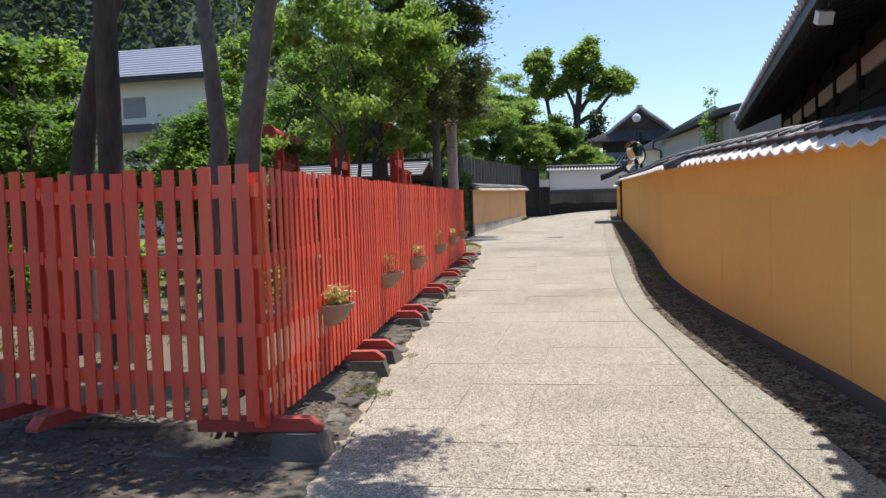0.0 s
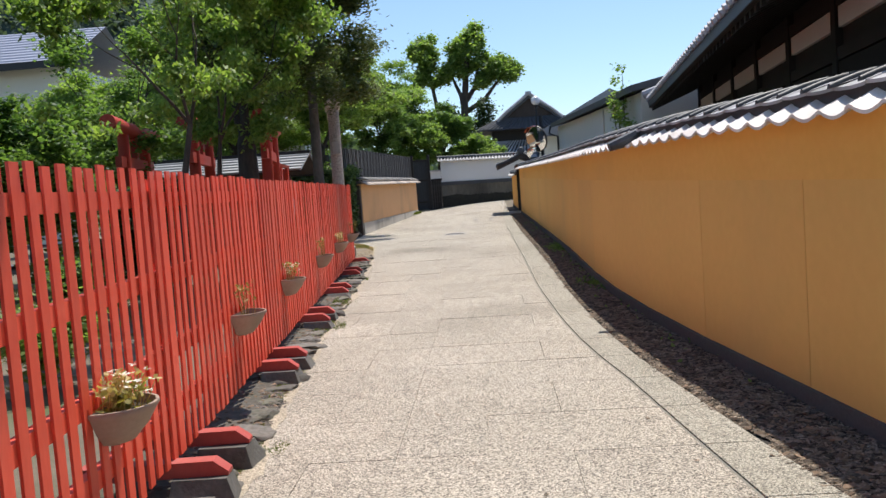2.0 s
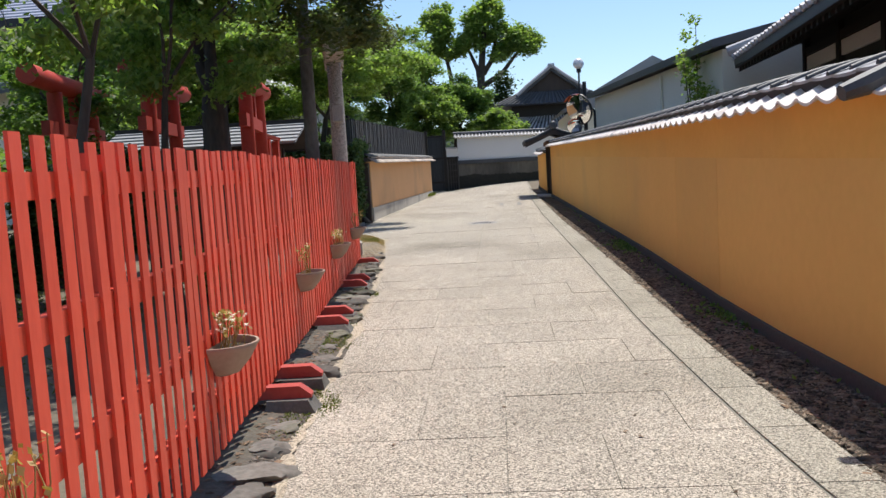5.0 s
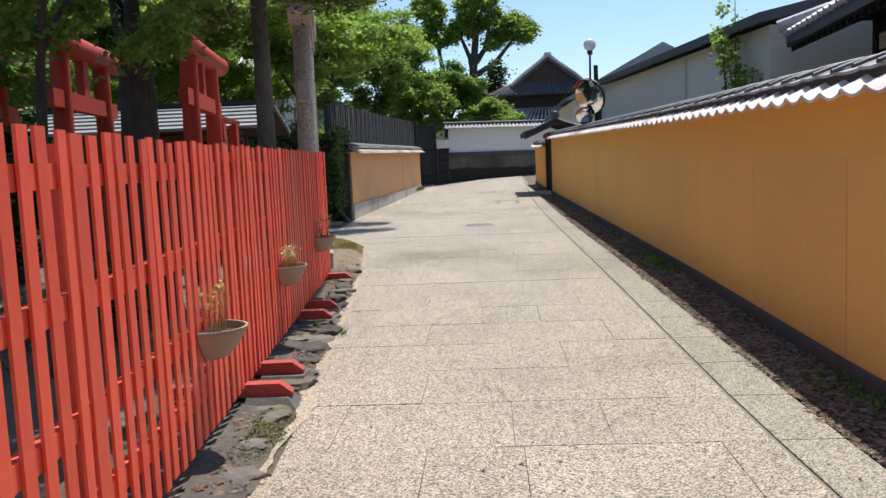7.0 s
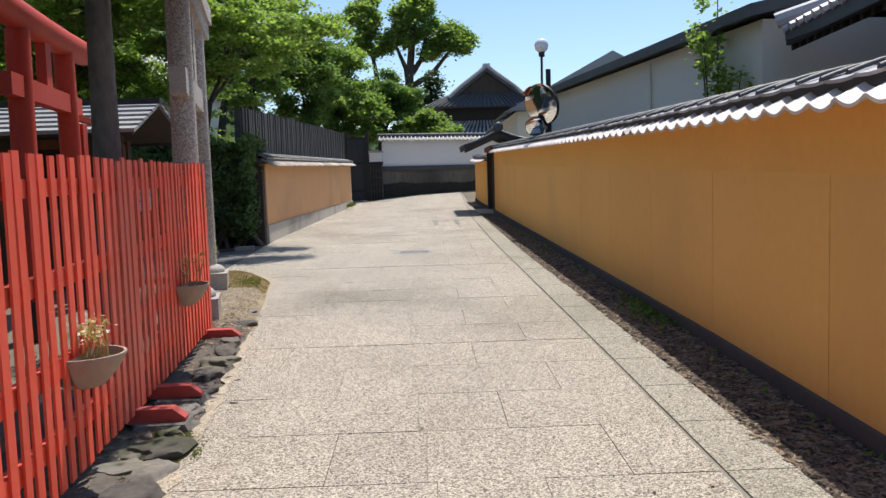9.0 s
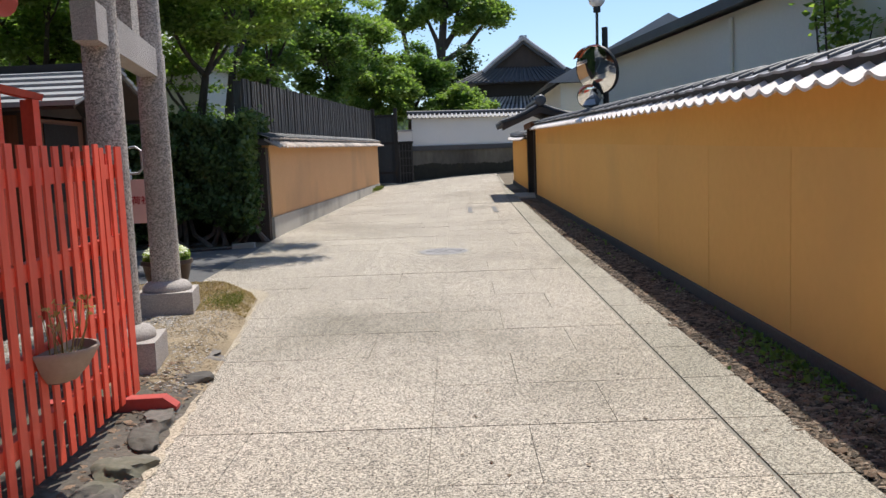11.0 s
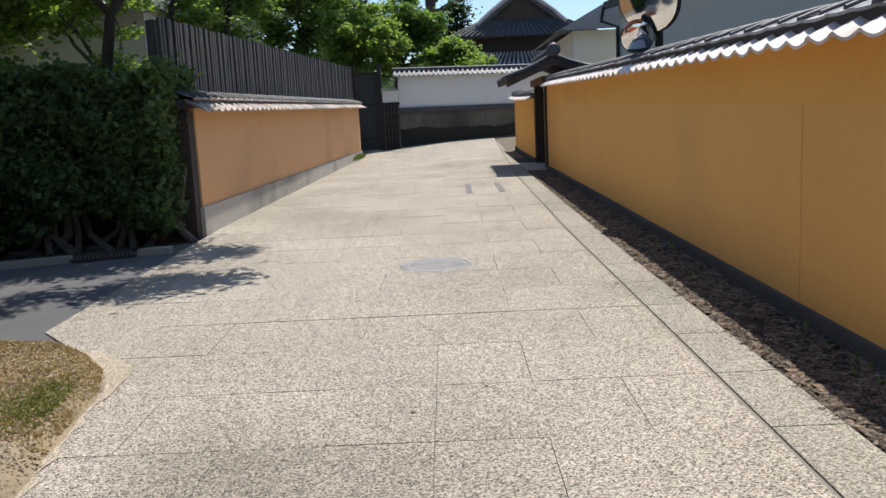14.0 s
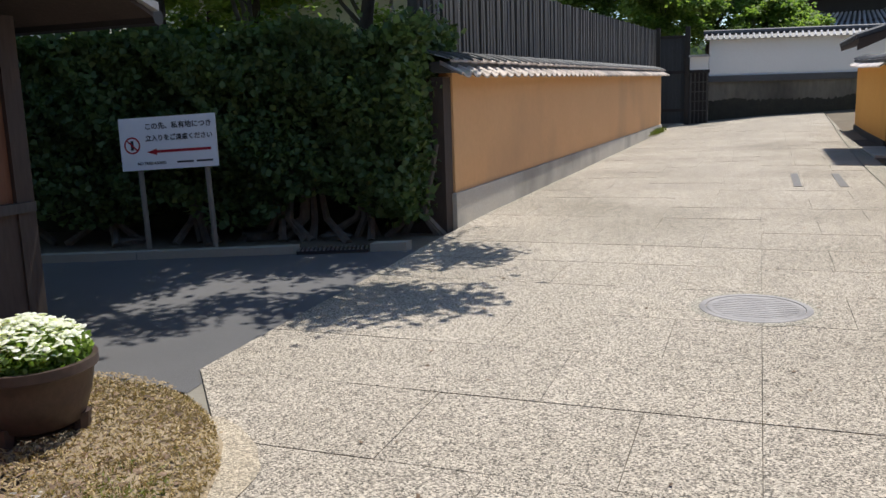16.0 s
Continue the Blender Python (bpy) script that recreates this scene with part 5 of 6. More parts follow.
part("hip_ridge", Geo().tube([hp(HL + 0.05, -0.15, EZ + 0.22), hp(HL - 0.3, 0.8, EZ + 0.5), hp(HL - 1.2, 2.6, EZ + 1.25)], [0.1, 0.09, 0.09], 8), M["tile"], hall)

# ---------- storehouse with a long cream wall ----------
ks = thing("storehouse", (5, 30, 0.5), "cream plastered storehouse with a dark sloping roof edge", "house")
K0, K1 = Vector((3.35, 23.2, 0)), Vector((2.55, 37.2, 0))
KD = (K1 - K0).normalized()
KN = Vector((KD.y, -KD.x, 0))


def kp(s, d, z):
    p = K0 + KD * s + KN * d
    return (p.x, p.y, z)


KL = (K1 - K0).length
za, zc = 3.70, 4.02
g = Geo().hexa([kp(0, 0, 0), kp(0, 8, 0), kp(KL, 8, 0), kp(KL, 0, 0)][::-1], [kp(0, 0, za), kp(0, 8, za), kp(KL, 8, zc), kp(KL, 0, zc)][::-1])
part("wall", g, M["cream_plaster"], ks)
g = Geo().hexa([kp(-0.25, -0.28, za), kp(-0.25, 4, za + 0.9), kp(KL + 0.2, 4, zc + 0.9), kp(KL + 0.2, -0.28, zc)][::-1],
               [kp(-0.25, -0.28, za + 0.16), kp(-0.25, 4, za + 1.06), kp(KL + 0.2, 4, zc + 1.06), kp(KL + 0.2, -0.28, zc + 0.16)][::-1])
part("roof", g, M["tile_dark"], ks)
part("roof_back", Geo().hexa([kp(-0.25, 4, za + 0.9), kp(-0.25, 8.3, za), kp(KL + 0.2, 8.3, zc), kp(KL + 0.2, 4, zc + 0.9)][::-1],
                             [kp(-0.25, 4, za + 1.06), kp(-0.25, 8.3, za + 0.16), kp(KL + 0.2, 8.3, zc + 0.16), kp(KL + 0.2, 4, zc + 1.06)][::-1]), M["tile_dark"], ks)
part("downpipe", Geo().tube([kp(4.5, -0.05, 1.5), kp(4.5, -0.05, za + 0.02)], 0.035, 8), M["cream_plaster"], ks)
g = Geo().tube([kp(KL + 0.1, -0.3, zc + 0.05), kp(KL + 0.1, -0.36, zc - 0.25), kp(KL - 0.1, -0.05, zc - 0.4), kp(KL - 0.1, -0.05, 1)], 0.04, 8)
part("downpipe", g, M["black_metal"], ks)
# lean-to beyond it and red-grey roof behind
nb = thing("house", (5, 44, 1), "low house with a grey metal roof behind the wall", "house")
part("wall", Geo().box((1.9, 39.5, 0.6), (8, 46.5, 3.8)), M["cream_plaster"], nb)
part("roof", Geo().add([(1.5, 39.2, 3.8), (1.5, 46.8, 3.8), (5, 46.8, 5.65), (5, 39.2, 5.65), (8.5, 39.2, 3.8), (8.5, 46.8, 3.8)], [(0, 3, 2, 1), (3, 4, 5, 2), (0, 4, 3)]), M["shed_roof"], nb)

# ---------- far temple-like house ----------
tp = thing("house", (3.0, 66, 1), "dark two-storey tiled house with a steep gabled roof", "house")


def roof4(cx, cy, hx, hy, z, top, rx, ry):
    """Corner points of a hipped skirt."""
    return [[(cx - hx, cy - hy, z), (cx + hx, cy - hy, z), (cx + hx, cy + hy, z), (cx - hx, cy + hy, z)], [(cx - rx, cy - ry, top), (cx + rx, cy - ry, top), (cx + rx, cy + ry, top), (cx - rx, cy + ry, top)]]


part("lower_wall", Geo().box((-0.7, 63.6, 1), (6.7, 69.6, 5.2)), M["old_wood"], tp)
part("upper_wall", Geo().box((0.1, 64.2, 5), (5.6, 69, 6.4)), M["black_wood"], tp)
lo, hi = roof4(2.85, 66.6, 4.6, 4.0, 4.4, 5.6, 2.6, 2.3)
part("lower_roof", Geo().hexa(lo, hi), M["tile_dark"], tp)
lo, hi = roof4(2.85, 66.6, 3.9, 3.6, 6.35, 7.15, 2.2, 2.9)
part("skirt_roof", Geo().hexa(lo, hi), M["tile_dark"], tp)
g = Geo()
for sgn in (-1, 1):
    prof = [(2.85 + sgn * d, 8.75 - 0.86 * d + 0.10 * d * math.sin(d)) for d in (0, 0.5, 1.0, 1.6, 2.3)]
    rr2 = [[(x, yy, z) for x, z in prof] for yy in (63.5, 69.7)]
    lo2 = [[(x, y, z - 0.22) for x, y, z in r] for r in rr2]
    g.sheet(rr2), g.sheet(lo2), g.sheet([rr2[0], lo2[0]])
part("gable_roof", g, M["tile_dark"], tp)
part("gable", Geo().add([(1.05, 63.75, 7.1), (4.65, 63.75, 7.1), (2.85, 63.75, 8.6)], [(0, 1, 2)]), M["old_wood"], tp)
part("ridge", Geo().box((2.65, 63.4, 8.7), (3.05, 69.8, 8.98)), M["tile"], tp)
for sgn in (-1, 1):
    g = Geo().tube([(2.85 + sgn * d, 63.45, 8.87 - 0.86 * d + 0.10 * d * math.sin(d)) for d in (0, 0.5, 1.0, 1.6, 2.35)], 0.12, 6)
    part("verge", g, M["tile"], tp)
for z, hx, hy, zt, rx, ry, n in ((4.44, 4.6, 4.0, 5.64, 2.6, 2.3, 30), (6.39, 3.9, 3.6, 7.19, 2.2, 2.9, 26)):
    for k in range(n + 1):
        f = -1 + 2 * k / n
        part("roll_tile", Geo().tube([(2.85 + f * hx, 66.6 - hy - 0.03, z), (2.85 + f * rx, 66.6 - ry, zt)], 0.06, 5), M["tile"] if hx > 4.2 else M["tile_dark"], tp)

for ob in tp.children:
    ob.location.z -= 0.42

# pale house behind the hedge and the maples
ph = thing("house", (-11, 39.5, 0.6), "pale plastered house with a grey tiled roof behind the maples", "house")
part("wall", Geo().box((-15, 38, 0.6), (-8.1, 41.4, 4.7)), M["cream_plaster"], ph)
part("roof", Geo().add([(-15.4, 37.4, 4.6), (-7.7, 37.4, 4.6), (-7.7, 39.7, 5.9), (-15.4, 39.7, 5.9), (-7.7, 42, 4.6), (-15.4, 42, 4.6), (-15.4, 37.4, 4.45), (-7.7, 37.4, 4.45)],
                       [(0, 1, 2, 3), (3, 2, 4, 5), (6, 7, 1, 0), (1, 4, 2)]), M["shed_roof"], ph)
for k in range(26):
    x = -15.3 + k * 0.3
    part("roll_tile", Geo().tube([(x, 37.38, 4.64), (x, 39.7, 5.94)], 0.05, 5), M["tile"], ph)

# distant house with a blue-grey metal roof, behind the grove
hs = thing("house", (-22, 40, 0.6), "two-storey house with a pale blue-grey metal roof", "house")
part("wall", Geo().box((-26.5, 38.5, 0.6), (-18.4, 44, 8.3)), M["cream_plaster"], hs)
rf = part("roof", Geo().add([(-27, 37.6, 8.35), (-17.8, 37.6, 8.35), (-17.8, 41.5, 10.5), (-27, 41.5, 10.5), (-27, 45, 8.35), (-17.8, 45, 8.35)], [(0, 1, 2, 3), (3, 2, 5, 4)]), M["metal_roof"], hs)
for k in range(12):
    y = 37.6 + k * 0.33
    z = 8.35 + (y - 37.6) * 0.551
    part("roof_seam", Geo().box((-27, y, z - 0.03), (-17.8, y + 0.04, z + 0.05)), M["metal_roof"], hs)
part("fascia", Geo().box((-27.1, 37.5, 8.1), (-17.7, 37.6, 8.4)), M["black_metal"], hs)
part("lower_roof", Geo().hexa([(-27, 37, 5.6), (-17.8, 37, 5.6), (-17.8, 38.6, 6.0), (-27, 38.6, 6.0)], [(-27, 37, 5.75), (-17.8, 37, 5.75), (-17.8, 38.6, 6.2), (-27, 38.6, 6.2)]), M["tile_dark"], hs)
part("window", Geo().box((-23.5, 38.44, 6.5), (-22.3, 38.52, 7.5)), M["shed_roof"], hs)

# ---------- shrine hut behind the stone gate ----------
HX, HF, HB = -5.62, 23.15, 24.5
hut = thing("shrine_hut", (-7.0, 23.8, gz(24)), "small brown timber hut with a pale shingle roof", "hut")
zg = gz(24) - 0.02
part("wall", Geo().box((-8.5, HF, zg), (HX, HB, zg + 1.98)), M["brown_wood"], hut)
for x, y in ((HX - 0.1, HF - 0.03), (HX - 1.2, HF - 0.03), (HX - 2.3, HF - 0.03), (HX - 0.1, HB - 0.1)):
    part("post", Geo().box((x, y, zg), (x + 0.13, y + 0.13, zg + 2.0)), M["old_wood"], hut)
part("skirt", Geo().box((-8.5, HF - 0.015, zg), (HX + 0.015, HB - 0.1, zg + 0.85)), M["old_wood"], hut)
part("sill", Geo().box((-8.5, HF - 0.05, zg + 0.85), (HX + 0.05, HB + 0.02, zg + 0.91)), M["grey_wood"], hut)
part("side_window", Geo().box((HX + 0.002, HF + 0.3, zg + 1.05), (HX + 0.012, HB - 0.25, zg + 1.9)), M["dark"], hut)
part("window", Geo().box((HX - 1.0, HF - 0.01, zg + 1.05), (HX - 0.25, HF, zg + 1.85)), M["dark"], hut)
RC = (HF + HB) / 2
for k in range(6):
    f0, f1 = k / 6, (k + 1) / 6
    for sgn in (-1, 1):
        y0, y1 = RC + sgn * (1.15 * (1 - f0)), RC + sgn * (1.15 * (1 - f1) - 0.04)
        z0, z1 = zg + 2.02 + 0.45 * f0, zg + 2.02 + 0.45 * f1
        part("roof_board", Geo().hexa([(-8.9, y0, z0), (-4.9, y0, z0), (-4.9, y1, z1), (-8.9, y1, z1)], [(-8.9, y0, z0 + 0.05), (-4.9, y0, z0 + 0.05), (-4.9, y1, z1 + 0.03), (-8.9, y1, z1 + 0.03)]), M["shed_roof"], hut)
part("ridge", Geo().box((-8.95, RC - 0.1, zg + 2.47), (-4.88, RC + 0.1, zg + 2.55)), M["black_metal"], hut)
part("gutter", Geo().tube([(-8.9, RC + 1.2, zg + 1.99), (-4.95, RC + 1.2, zg + 1.99)], 0.05, 8), M["black_metal"], hut)
for sgn in (-1, 1):
    part("soffit", Geo().hexa([(-8.85, RC + sgn * 1.13, zg + 1.985), (-4.93, RC + sgn * 1.13, zg + 1.985), (-4.93, RC, zg + 2.425), (-8.85, RC, zg + 2.425)],
                              [(-8.85, RC + sgn * 1.13, zg + 2.012), (-4.93, RC + sgn * 1.13, zg + 2.012), (-4.93, RC, zg + 2.452), (-8.85, RC, zg + 2.452)]), M["old_wood"], hut, "dark boards under the eaves")
part("gable", Geo().hexa([(HX - 0.03, HF, zg + 1.95), (HX, HF, zg + 1.95), (HX, HB, zg + 1.95), (HX - 0.03, HB, zg + 1.95)],
                         [(HX - 0.03, RC - 0.05, zg + 2.4), (HX, RC - 0.05, zg + 2.4), (HX, RC + 0.05, zg + 2.4), (HX - 0.03, RC + 0.05, zg + 2.4)]), M["old_wood"], hut)

# ---------- far hills ----------
g = Geo()
rows = []
HF2 = []
for k in range(60):
    a = radians(-80 + 160 * k / 59)
    h = 12 + 100 * max(0.0, min((-a - 0.13) / 0.36, 1.0)) + 7 * noise.noise(Vector((k * 0.35, 0, 0)))
    rows.append([(260 * math.sin(a) * f, 260 * math.cos(a) * f, 1 + h * q) for f, q in ((0.9, 0), (1.0, 0.45), (1.12, 0.85), (1.25, 1.0), (1.5, 0.0))])
    HF2.append((a, h))
g.sheet(rows)
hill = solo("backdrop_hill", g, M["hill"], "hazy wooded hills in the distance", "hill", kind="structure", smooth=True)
rng = np.random.default_rng(77)
P = []
for a, h in HF2:
    for _ in range(1600):
        u = rng.random()
        f = 0.9 + 0.35 * u
        q = np.interp(f, (0.9, 1.0, 1.12, 1.25), (0, 0.45, 0.85, 1.0))
        da = a + rng.normal(0, 0.02)
        P.append((260 * math.sin(da) * f, 260 * math.cos(da) * f, 1 + h * q + rng.uniform(0, 4)))
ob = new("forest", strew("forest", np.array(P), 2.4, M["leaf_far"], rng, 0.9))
ob.parent = hill
tagged(ob, kind="stuff")

# ---------- paving slabs ----------
ROW = 0.772
shared = {}
k = 0
y = -11.204
rr = random.Random(2)
while y < 49:
    a, b = y + 0.003, y + ROW - 0.003
    sway = 0.06 * max(0.0, min(18.0 - y, 6.0))
    cuts = [along(DRAIN, y) - 0.03] + [c + sway for c in ([-0.42, -1.42, -1.92, -2.90, -3.90] if k % 2 else [-0.90, -1.42, -2.40, -3.40])]
    cuts = [c for c in cuts if c > along(LEFT, y + ROW / 2) + 0.18]
    for i, c in enumerate(cuts):
        last = i == len(cuts) - 1
        xr = [along(DRAIN, v) - 0.012 if i == 0 else c - 0.0017 for v in (a, b)]
        xl = [along(LEFT, v) + 0.02 * math.sin(v * 9) if last else cuts[i + 1] + 0.0017 for v in (a, b)]
        dz = rr.uniform(-0.0015, 0.0015)
        vs = [(xl[0], a), (xr[0], a), (xr[1], b), (xl[1], b)]
        gq = Geo().hexa([(x, v, gz(v, x) - 0.03) for x, v in vs], [(x, v, gz(v, x) + dz) for x, v in vs])
        part("slab", gq, M["slab"], road)
    b2 = y + ROW - 0.006
    vs = [(along(DRAIN, a) + 0.014, a), (along(STRIP, a), a), (along(STRIP, b2), b2), (along(DRAIN, b2) + 0.014, b2)]
    part("edging_slab", Geo().hexa([(x, v, gz(v, x) - 0.04) for x, v in vs], [(x, v, gz(v, x) + 0.002) for x, v in vs]), M["edging"], road)
    y += ROW
    k += 1
g = Geo()
vy = [-10.5 + 0.08 * k for k in range(430)]
g.sheet([[(along(LEFT, y) - 0.05 + 0.09 * noise.noise(Vector((y * 2.1, 0, 0))) + 0.05 * noise.noise(Vector((y * 6.1, 0, 3))), y, gz(y) + 0.001), (along(LEFT, y) + 0.025 + 0.16 * math.exp(-((y - 23.4) / 0.45) ** 2) + 0.07 * noise.noise(Vector((y * 1.3, 5, 0))) + 0.05 * noise.noise(Vector((y * 7.3, 5, 1))), y, gz(y) + 0.0045)] for y in vy if y < 23.8])
part("cement_margin", g, M["margin"], road, "pale sandy cement margin")

fl = thing("flood_light", (2.05, 8.35, 3.1), "small white flood light under the hall eave", "lamp")
part("housing", Geo().box((-0.07, -0.05, -0.06), (0.07, 0.05, 0.06), pose(2.05, 8.35, 3.14, 25, 0, 10)), M["sign_white"], fl)
part("bracket", Geo().tube([(2.06, 8.38, 3.18), (2.1, 8.42, 3.32)], 0.012, 6), M["black_metal"], fl)

# ---------- slender sapling behind the wall ----------
sp = thing("sapling", (3.1, 24.2, 0.45), "slender sapling with tufts of fresh leaves", "tree")
g = Geo()
rg = random.Random(3)
cl, rad = [], []
for dx, dy, top in ((0, 0, 4.45), (-0.35, -0.4, 3.6), (0.35, 0.3, 3.3), (0.15, -0.5, 3.0), (-0.1, 0.5, 3.9)):
    pts = [Vector((3.1, 24.2, 0.42)), Vector((3.1 + dx * 0.4, 24.2 + dy * 0.4, 1.9)), Vector((3.1 + dx, 24.2 + dy, top))]
    g.tube(pts, [0.03, 0.02, 0.006], 5)
    for k in range(5):
        f = 0.55 + 0.45 * k / 4
        c = pts[1].lerp(pts[2], f) + Vector((rg.uniform(-0.18, 0.18), rg.uniform(-0.18, 0.18), 0))
        cl.append(np.array(c) - np.array((3.1, 24.2, 0.45)))
        rad.append((0.2, 0.2, 0.16))
part("stem", g, M["bark"], sp)
ob = new("crown", leaf_mesh("crown", cl, rad, [52] * len(cl), 0.085, M["leaf_bright"], np.random.default_rng(5), droop=0.2))
ob.parent = sp

# ---------- street lamp, mirror post ----------
LX, LY = 1.17, 28.67
lp = thing("street_lamp", (LX, LY, gz(LY)), "white globe street lamp on a thin black pole", "lamp")
part("pole", Geo().tube([(LX - 0.04, LY, gz(LY)), (LX, LY, 4.1)], 0.024, 10), M["black_metal"], lp)
part("collar", Geo().tube([(LX, LY, 4.04), (LX, LY, 4.13)], 0.06, 12), M["black_metal"], lp)
part("globe", Geo().lathe([(0.001, -0.145), (0.07, -0.127), (0.12, -0.077), (0.142, 0), (0.12, 0.077), (0.07, 0.127), (0.001, 0.145)], (LX, LY, 4.26), 20), M["white_globe"], lp, "round white glass globe", smooth=True)

PX, PY = 1.3, 28.72
mp = thing("traffic_mirror", (PX, PY, gz(PY)), "two round convex traffic mirrors with orange hoods on a black post", "mirror")
part("post", Geo().tube([(PX, PY, gz(PY)), (PX, PY, 3.8)], 0.05, 12), M["black_metal"], mp)


def round_mirror(c, r, face):
    """A convex mirror in an orange dish with a hood, facing a compass bearing."""
    m = pose(c[0], c[1], c[2], 0, 0, face) @ pose(0, 0, 0, 106, 0, 0)
    d = Geo().lathe([(r, 0.0), (r * 1.04, -0.01), (r * 1.05, -0.05), (r * 0.8, -0.09), (0.001, -0.11)], n=28).moved(m)
    dish = part("dish", d, M["black_metal"], mp, "dark mirror back and rim", smooth=True)
    q = Geo().lathe([(0.001, 0.035), (r * 0.4, 0.03), (r * 0.75, 0.018), (r * 0.985, 0.002)], n=28).moved(m)
    part("glass", q, M["mirror"], dish, "convex mirror glass", smooth=True)
    h = Geo()
    rows = []
    for k in range(13):
        a = radians(70 + 75 * k / 12)
        rows.append([m @ Vector((r * 1.06 * math.cos(a), r * 1.06 * math.sin(a), z)) for z in (-0.04, 0.10)])
    h.sheet(rows)
    part("hood", h, M["orange"], dish, "orange hood", smooth=True)
    part("bracket", Geo().tube([m @ Vector((0, 0, -0.1)), (PX, PY, c[2] - 0.02)], 0.018, 6), M["steel"], mp)


round_mirror((1.1, 28.45, 3.08), 0.39, -46)
round_mirror((0.99, 28.5, 2.66), 0.19, -8)

# ---------- sign on two stakes before the hedge ----------
SG = thing("warning_sign", (-6.85, 27.15, gz(27)), "white warning sign sheet on two wooden stakes before the hedge", "sign")
sm = pose(-6.60, 27.15, 1.27, 0, 0, 14) @ pose(0, 0, 0, -4, -2.2, 0)
part("board", Geo().box((-0.52, -0.008, 0.0), (0.43, 0.008, 0.49), sm), M["sign_white"], SG)
for x in (-0.36, 0.30):
    a, b = sm @ Vector((x, 0.03, 0.1)), sm @ Vector((x + 0.03, 0.0, -0.86))
    part("stake", Geo().tube([Vector((b.x, b.y, gz(27) - 0.05)), a], 0.027, 6), M["stake_wood"], SG)


def writing(name, text, m, size, material, parent, align="CENTER", label=""):
    """Letters as a mesh, lying in the x-y plane of m."""
    cu = bpy.data.curves.new(name, "FONT")
    cu.body, cu.size, cu.align_x, cu.align_y, cu.extrude = text, size, align, "CENTER", 0.0008
    cu.offset = 0.02 * size
    tmp = bpy.data.objects.new(name, cu)
    scene.collection.objects.link(tmp)
    me = bpy.data.meshes.new_from_object(tmp.evaluated_get(bpy.context.evaluated_depsgraph_get()))
    bpy.data.objects.remove(tmp)
    me.transform(Matrix.Translation(-BASE[parent]) @ m)
    me.materials.clear()
    me.materials.append(material)
    ob = new(name, me)
    ob.parent = parent
    return tagged(ob, label)


fm = sm @ pose(0, -0.0105, 0, 90, 0, 0)
writing("lettering", "この先、私有地につき", fm @ pose(0.065, 0.40, 0), 0.066, M["ink"], SG)
writing("lettering", "立入りをご遠慮ください", fm @ pose(0.065, 0.29, 0), 0.06, M["ink"], SG)
writing("lettering", "NO TRESPASSING", fm @ pose(-0.22, 0.06, 0), 0.036, M["ink"], SG)
for x in (0.10, 0.29):
    part("print_bar", Geo().box((x - 0.07, -0.011, 0.05), (x + 0.09, -0.0095, 0.068), sm), M["ink"], SG)
part("arrow", Geo().add([sm @ Vector((x, -0.0105, z)) for x, z in ((-0.26, 0.165), (-0.16, 0.195), (-0.16, 0.18), (0.37, 0.18), (0.37, 0.155), (-0.16, 0.155), (-0.16, 0.135))], [(0, 6, 5, 4, 3, 2, 1)]), M["ink_red"], SG, "red arrow")
ring = []
for k in range(25):
    a = 2 * math.pi * k / 24
    ring.append([sm @ Vector((-0.40 + r * math.cos(a), -0.0105, 0.235 + r * math.sin(a))) for r in (0.065, 0.08)])
part("ban_ring", Geo().sheet(ring), M["ink_red"], SG)
part("ban_bar", Geo().add([sm @ Vector((-0.40 + x, -0.0108, 0.235 + z)) for x, z in ((-0.055, 0.045), (-0.045, 0.055), (0.055, -0.045), (0.045, -0.055))], [(0, 3, 2, 1)]), M["ink_red"], SG)
part("ban_figure", Geo().box((-0.415, -0.0104, 0.19), (-0.385, -0.0096, 0.28), sm), M["ink"], SG)

# ---------- red swing gate with its sign, beside the stone pillar ----------
rgat = thing("swing_gate", (-4.7, 22.4, gz(22.4) + 0.06), "red painted wooden swing gate leaf with a faded sign", "gate")
gm = pose(-4.36, 22.42, gz(22.4) + 0.06, 0, 0, 8) @ Matrix.Diagonal((1, 1, 0.96, 1))
for x in (-0.55, -0.08):
    part("stile", Geo().box((x, -0.03, 0), (x + 0.075, 0.03, 1.62), gm), M["torii_red"], rgat)
for z in (0.06, 0.75, 1.5):
    part("rail", Geo().box((-0.55, -0.025, z), (-0.005, 0.025, z + 0.075), gm), M["torii_red"], rgat)
part("latch", Geo().tube([gm @ Vector(v) for v in ((-0.02, 0, 1.58), (0.10, 0, 1.6), (0.15, 0, 1.56), (0.15, 0, 1.38), (0.11, 0, 1.34), (0.0, 0, 1.34))], 0.012, 6), M["steel"], rgat, "bent grey steel latch bar")
part("sign_board", Geo().box((-0.05, -0.05, 0.85), (0.22, -0.034, 1.28), gm), M["sign_pink"], rgat, "faded pink sign board with dark characters")
writing("lettering", "稲荷社", gm @ pose(0.085, -0.0515, 1.07, 90, 0, 0), 0.085, M["ink_red"], rgat)

